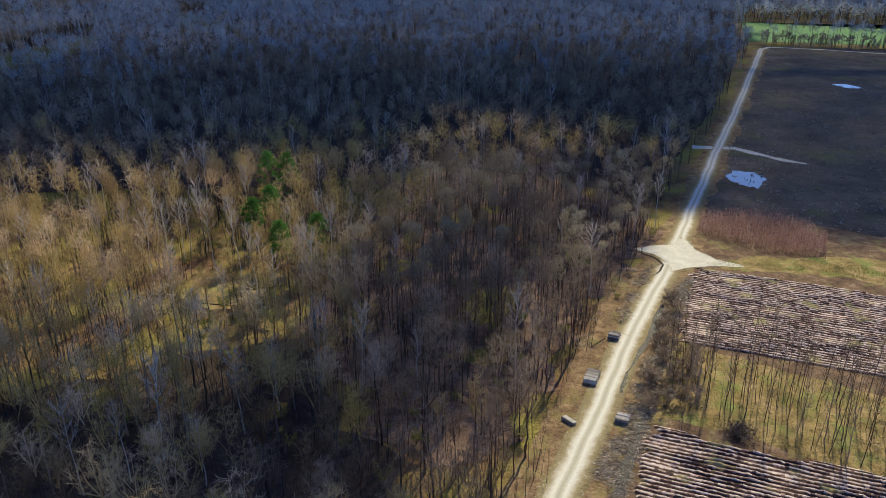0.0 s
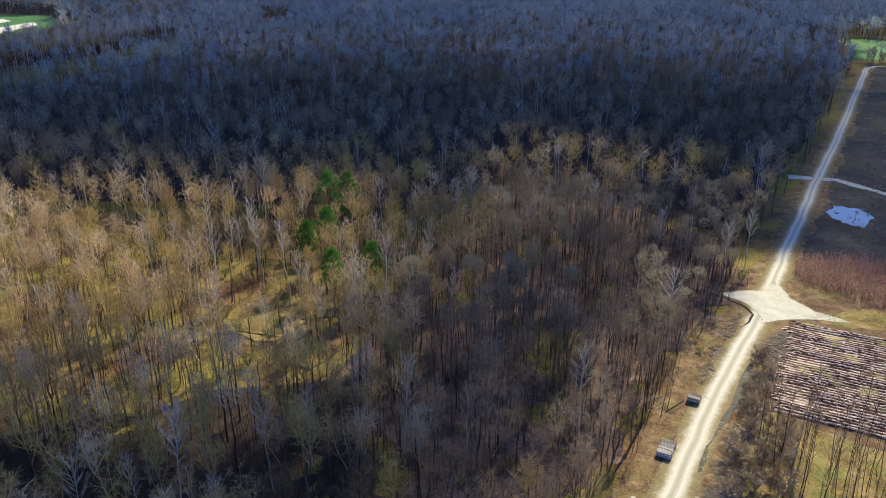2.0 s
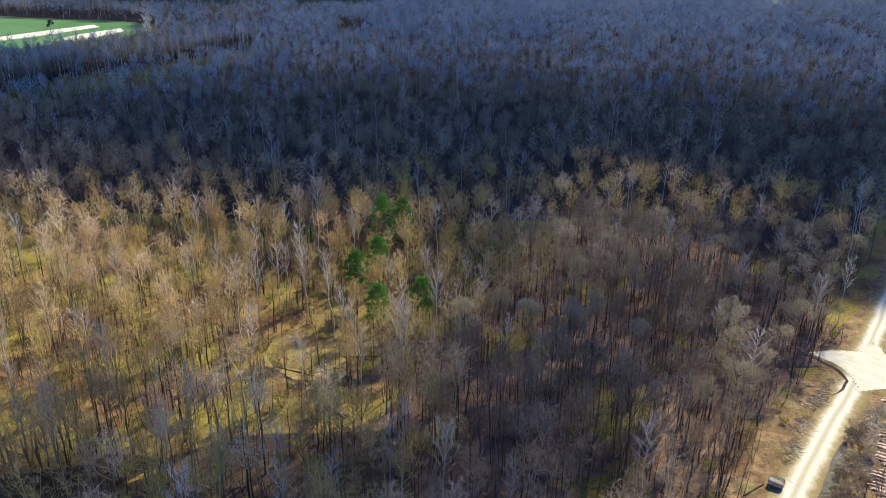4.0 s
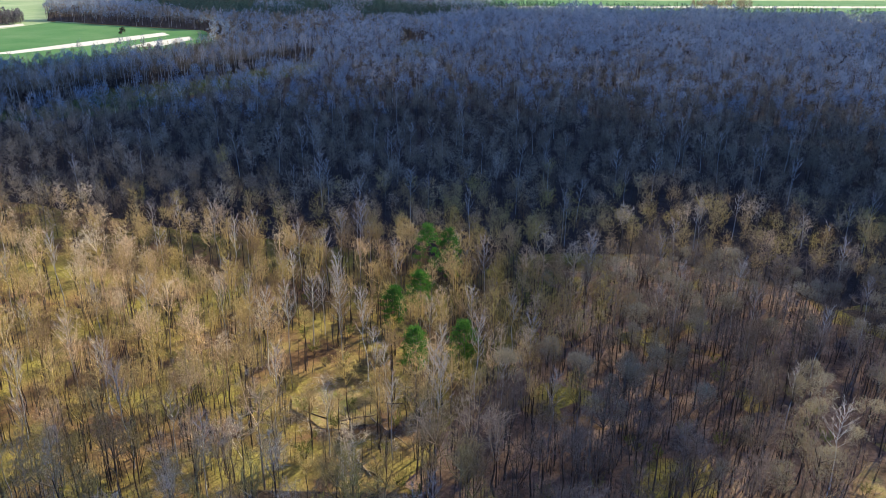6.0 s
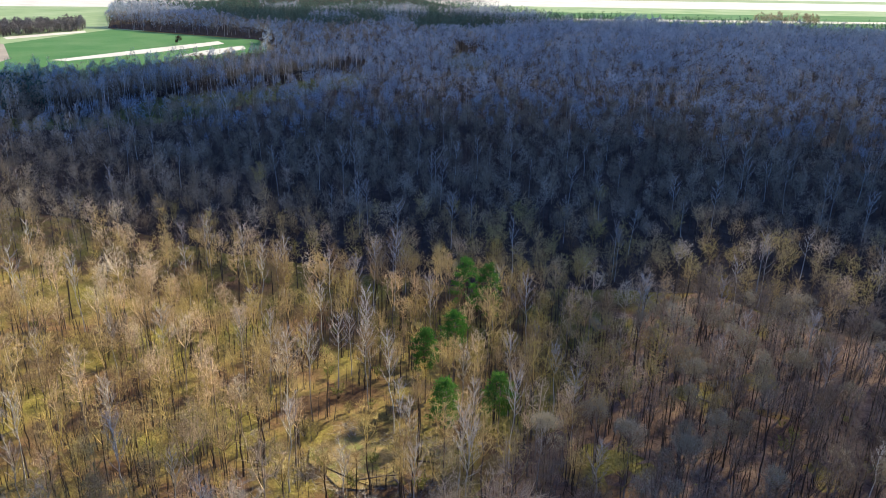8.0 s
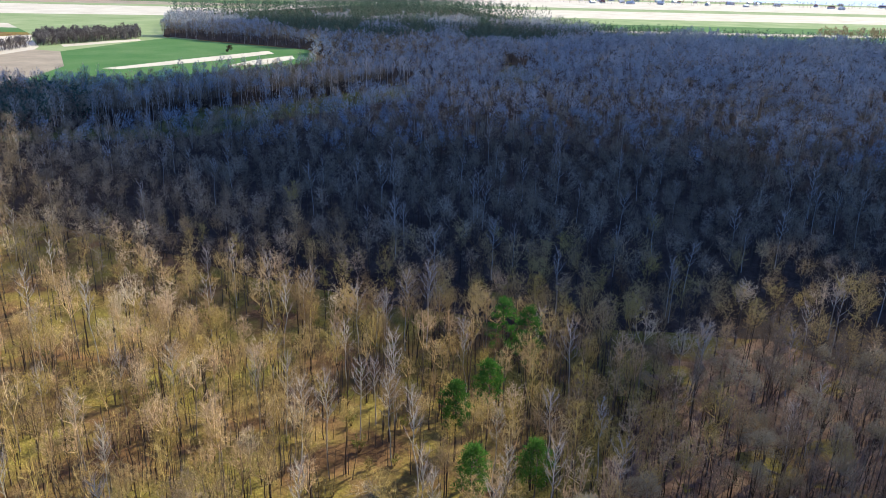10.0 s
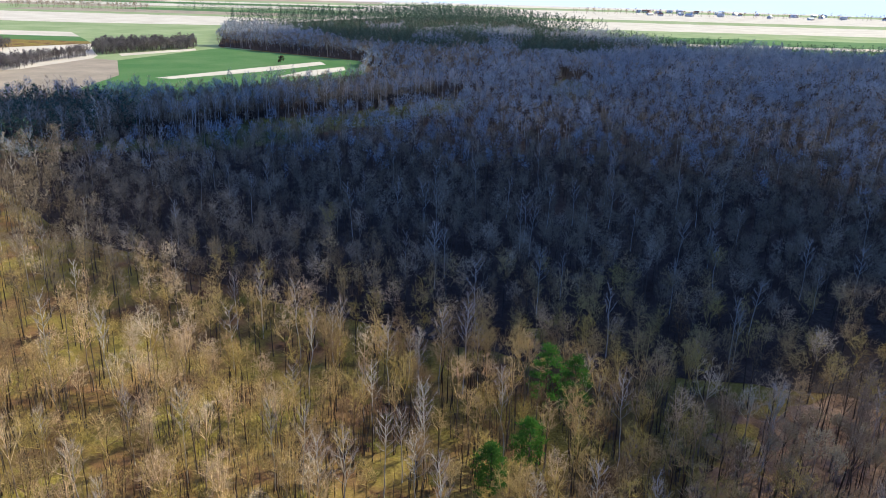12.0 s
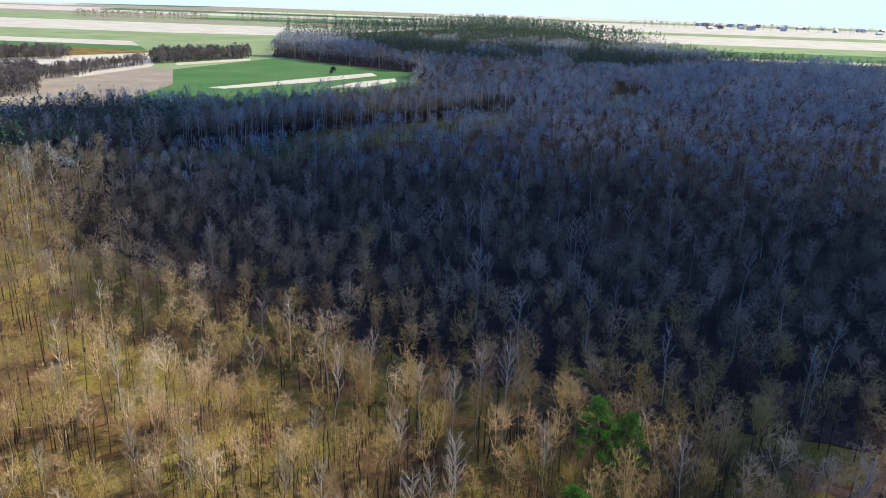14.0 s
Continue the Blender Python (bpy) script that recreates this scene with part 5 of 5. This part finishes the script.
spill("grass_tufts", [beside(2.6, 30, 136), beside(-2.6, 30, 136), beside(2.6, 200, 270), beside(-2.6, 200, 270), JUNCTION + JUNCTION[:1]], 1600, 32, EDGE, "flat grass tufts that grow into the gravel", 0.3, (0.06, 0.22), 0.142)


def saplings(poly, step, seed, label, tall=(2.2, 4.2)):
    """Upright thin saplings, close together."""
    rnd, t, tones = random.Random(seed), Tris(), []
    xy = scatter(min(p[0] for p in poly), max(p[0] for p in poly), min(p[1] for p in poly), max(p[1] for p in poly), step, seed)
    for x, y in xy[inside(poly, xy[:, 0], xy[:, 1])]:
        h, tone = rnd.uniform(*tall), rnd.random()
        k = len(t.f)
        t.sliver((x, y, 0), (rnd.gauss(0, 0.2), rnd.gauss(0, 0.2), h), 0.1, rnd)
        for _ in range(7):
            z = h * rnd.uniform(0.3, 0.9)
            t.sliver((x, y, z), (unit(rnd, 0.9)) * h * 0.3, 0.09, rnd)
        tones += [tone] * (len(t.f) - k)
    v, f = t.arrays()
    tagged(new("sapling_thicket", mesh_of("sapling_thicket", v, f, REDS, tones)), label, "thicket", kind="stuff")


saplings([(71, 197), (76, 208), (91, 210), (101, 205), (104, 190), (99, 179), (84, 184)], 0.7, 4, "reddish thicket of upright bare saplings")


def shrub(seed, h):
    """A budding shrub: many stems from one foot, with fine pale green sprays."""
    rnd, a, b = random.Random(seed), Tris(), Tris()
    for i in range(7):
        az = i * 2.4
        tip = Vector((math.cos(az) * h * 0.35, math.sin(az) * h * 0.35, h * rnd.uniform(0.6, 0.9)))
        a.sliver((0, 0, -0.2), tip, 0.1, rnd)
        for _ in range(16):
            b.sliver(tip * rnd.uniform(0.45, 1.0), unit(rnd, 0.5) * h * 0.28, 0.14, rnd)
    return a, b


xy = scatter(-150, 62, 88, 235, 7.5, 61)
xy = xy[forest(xy[:, 0], xy[:, 1]) & in_sight(xy)]
k = np.array([noise.noise(Vector((x / 22, y / 22, 2.5))) for x, y in xy])
joined("budding_undergrowth", [shrub(s, 3.2) for s in range(5)], xy[k > 0.02], (TRUNKS, BUDS), "yellow-green budding shrubs below the trees", 62, (0.6, 1.3), "undergrowth")


xy = scatter(33, 58, 108, 164, 1.9, 63)
xy = xy[inside([(36, 113), (37, 122), (44, 139), (52, 160), (55, 158), (50, 140), (52, 132), (45, 112)], xy[:, 0], xy[:, 1])]
joined("brown_scrub", [shrub(s + 40, 3.0) for s in range(5)], xy, (TRUNKS, ALDER_TWIGS), "tangled brown scrub at the end of a tree strip", 64, (0.4, 1.1), "undergrowth")


# wet ruts and ditches beside the road
ribbon("ditch", [(36.5, 113), (34, 108), (31.5, 103), (29, 97), (26.5, 91)], [2.0, 1.8, 1.6, 1.4, 1.4], 0.14, MUD, "wet muddy ruts beside the ploughed clearing", "ditch", 0.25)
ribbon("ditch", [(50, 154), (47.6, 148.6), (43.2, 138.7), (38, 130), (35.5, 125.7), (32.6, 118)], [0.7, 2.0, 1.4, 0.7, 0.6, 0.5], 0.1, MUD, "narrow wet ditch along the road", "ditch", 0.2)

ribbon("ditch", [(50, 168), (54, 172), (56.2, 176), (55, 180.5), (51.5, 184), (48, 186)], [0.4, 0.6, 0.7, 0.7, 0.5, 0.4], 0.13, SHADE_BROWN_LITTER, "dark ditch round the crossing", "ditch", 0.15)

# ---- beyond the wood: copses, hedges, houses ----
def strip_of_trees(name, poly, step, seed, makers, mats, label, big=(0.7, 1.0)):
    xy = scatter(min(p[0] for p in poly), max(p[0] for p in poly), min(p[1] for p in poly), max(p[1] for p in poly), step, seed)
    joined(name, makers, xy[inside(poly, xy[:, 0], xy[:, 1])], mats, label, seed, big)


hedge_kinds = [dome_tree(700 + s, 15.0, 4.2, 7.2, 80, 0.75, 2.2, limbs=0) for s in range(6)]
strip_of_trees("copse", [(-741, 647), (-729, 781), (-768, 823), (-798, 700)], 5.2, 71, hedge_kinds, (DARK_TWIGS, HEDGE_TWIGS), "bare copse among the fields", (0.8, 1.05))
strip_of_trees("hedge", [(-684, 493), (-676, 519), (-713, 567), (-738, 645), (-756, 648), (-736, 560), (-716, 500)], 4.2, 72, hedge_kinds, (DARK_TWIGS, HEDGE_TWIGS), "bare hedge between fields", (0.5, 0.85))
strip_of_trees("copse", [(-590, 395), (-600, 440), (-684, 490), (-740, 520), (-770, 470), (-680, 380)], 5.6, 75, hedge_kinds, (DARK_TWIGS, HEDGE_TWIGS), "bare copse at the harrowed field's end", (0.7, 1.0))
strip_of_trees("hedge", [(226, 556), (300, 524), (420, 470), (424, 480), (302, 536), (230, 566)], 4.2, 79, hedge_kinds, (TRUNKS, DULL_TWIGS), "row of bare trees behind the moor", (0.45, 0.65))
strip_of_trees("copse", [(-880, 540), (-845, 625), (-890, 640), (-960, 560)], 5.2, 73, hedge_kinds, (DARK_TWIGS, HEDGE_TWIGS), "bare copse among the fields")
strip_of_trees("copse", [(-1500, 1500), (-1250, 1750), (-1330, 1830), (-1600, 1560)], 14, 74, far_pine, (TRUNKS, NEEDLES), "dark copse on the plain", (1.0, 1.3))
strip_of_trees("copse", [(-1900, 1300), (-1620, 1480), (-1660, 1540), (-1950, 1350)], 14, 76, last_kinds, (TRUNKS, DULL_TWIGS), "bare copse on the plain", (1.0, 1.3))
strip_of_trees("copse", [(20, 1330), (110, 1345), (105, 1400), (15, 1390)], 9, 77, last_kinds, (TRUNKS, DULL_TWIGS), "bare round copse on the plain", (1.2, 1.5))

strip_of_trees("village_trees", [(-900, 2650), (-300, 2950), (300, 3350), (280, 3430), (-350, 3020), (-950, 2740)], 26, 78, last_kinds, (TRUNKS, DULL_TWIGS), "bare trees round the far village", (0.9, 1.4))
xy = scatter(-345, -225, 300, 600, 6.5, 81)
xy = xy[inside(GLADE, xy[:, 0], xy[:, 1])]
joined("glade_scrub", [shrub(s + 20, 4.0) for s in range(4)], xy[np.random.default_rng(3).uniform(0, 1, len(xy)) < 0.55], (TRUNKS, BUDS), "low scrub in a glade", 82, (0.6, 1.3), "undergrowth")
thing_tree("field_bush", dome_tree(901, 9.0, 4.4, 4.2, 700, 0.3, 1.2, limbs=8), (TRUNK, TRUNK), "dark round bush standing in the field", "bush", pose(-541, 718, 0), "")
for k, (x, y) in enumerate(((-331, 455), (-327, 458), (-323, 455), (-326, 452), (-319, 458), (-335, 460))):
    thing_tree("birch_tree", birch_tree(940 + k, 1, 21.0), (BIRCH, BIRCH_TWIG), "tall pale birch at the edge of a glade", "tree", pose(x, y, 0), "birches at the glade")


def house(x, y, turn, w, d, h, wall, roof):
    root = new("house")
    bm = bmesh.new()
    bmesh.ops.create_cube(bm, size=1, matrix=Matrix.Translation((0, 0, h / 2)) @ Matrix.Diagonal((w, d, h, 1)))
    part("wall", bm, wall, root)
    bm = bmesh.new()
    ends = []
    for sy in (-1, 1):
        ends.append([bm.verts.new(p) for p in ((-w / 2 - 0.5, sy * (d / 2 + 0.5), h - 0.1), (w / 2 + 0.5, sy * (d / 2 + 0.5), h - 0.1), (0, sy * (d / 2 + 0.5), h + w * 0.42))])
    for e in ends:
        bm.faces.new(e)
    for i in range(3):
        j = (i + 1) % 3
        bm.faces.new((ends[0][i], ends[0][j], ends[1][j], ends[1][i]))
    bmesh.ops.recalc_face_normals(bm, faces=bm.faces[:])
    part("roof", bm, roof, root)
    for k in (-1, 0, 1):
        bm = bmesh.new()
        bmesh.ops.create_cube(bm, size=1, matrix=Matrix.Translation((k * w * 0.28, -d / 2 - 0.02, h * 0.55)) @ Matrix.Diagonal((1.2, 0.12, 1.4, 1)))
        part("window", bm, PANE, root)
    root.matrix_basis = pose(x, y, 0.1, 0, 0, turn)
    tagged(root, "small pale village house far across the fields", "house", "houses of the far village")


def paint(name, colour, rough):
    m, nt, b = nodes_of(name, rough, 0.3)
    nt.links.new(ramp(nt, grain(nt, 1.5), [(0.3, tuple(0.8 * c for c in colour)), (0.7, colour)]), b.inputs["Base Color"])
    return m


PLASTER, TILES, TIN, PANE = paint("pale_plaster", (0.78, 0.75, 0.70), 0.9), paint("red_brown_roof", (0.30, 0.16, 0.12), 0.8), paint("grey_sheet_roof", (0.72, 0.73, 0.75), 0.4), paint("dark_window", (0.05, 0.06, 0.07), 0.2)
hr = random.Random(12)
for k in range(34):
    u, v = hr.uniform(700, 1900), hr.uniform(2650, 3150)
    house(u * 0.883 - v * 0.469, u * 0.469 + v * 0.883, hr.uniform(0, 180), hr.uniform(9, 16), hr.uniform(14, 30), hr.uniform(4, 6), PLASTER, TIN if k % 4 else TILES)
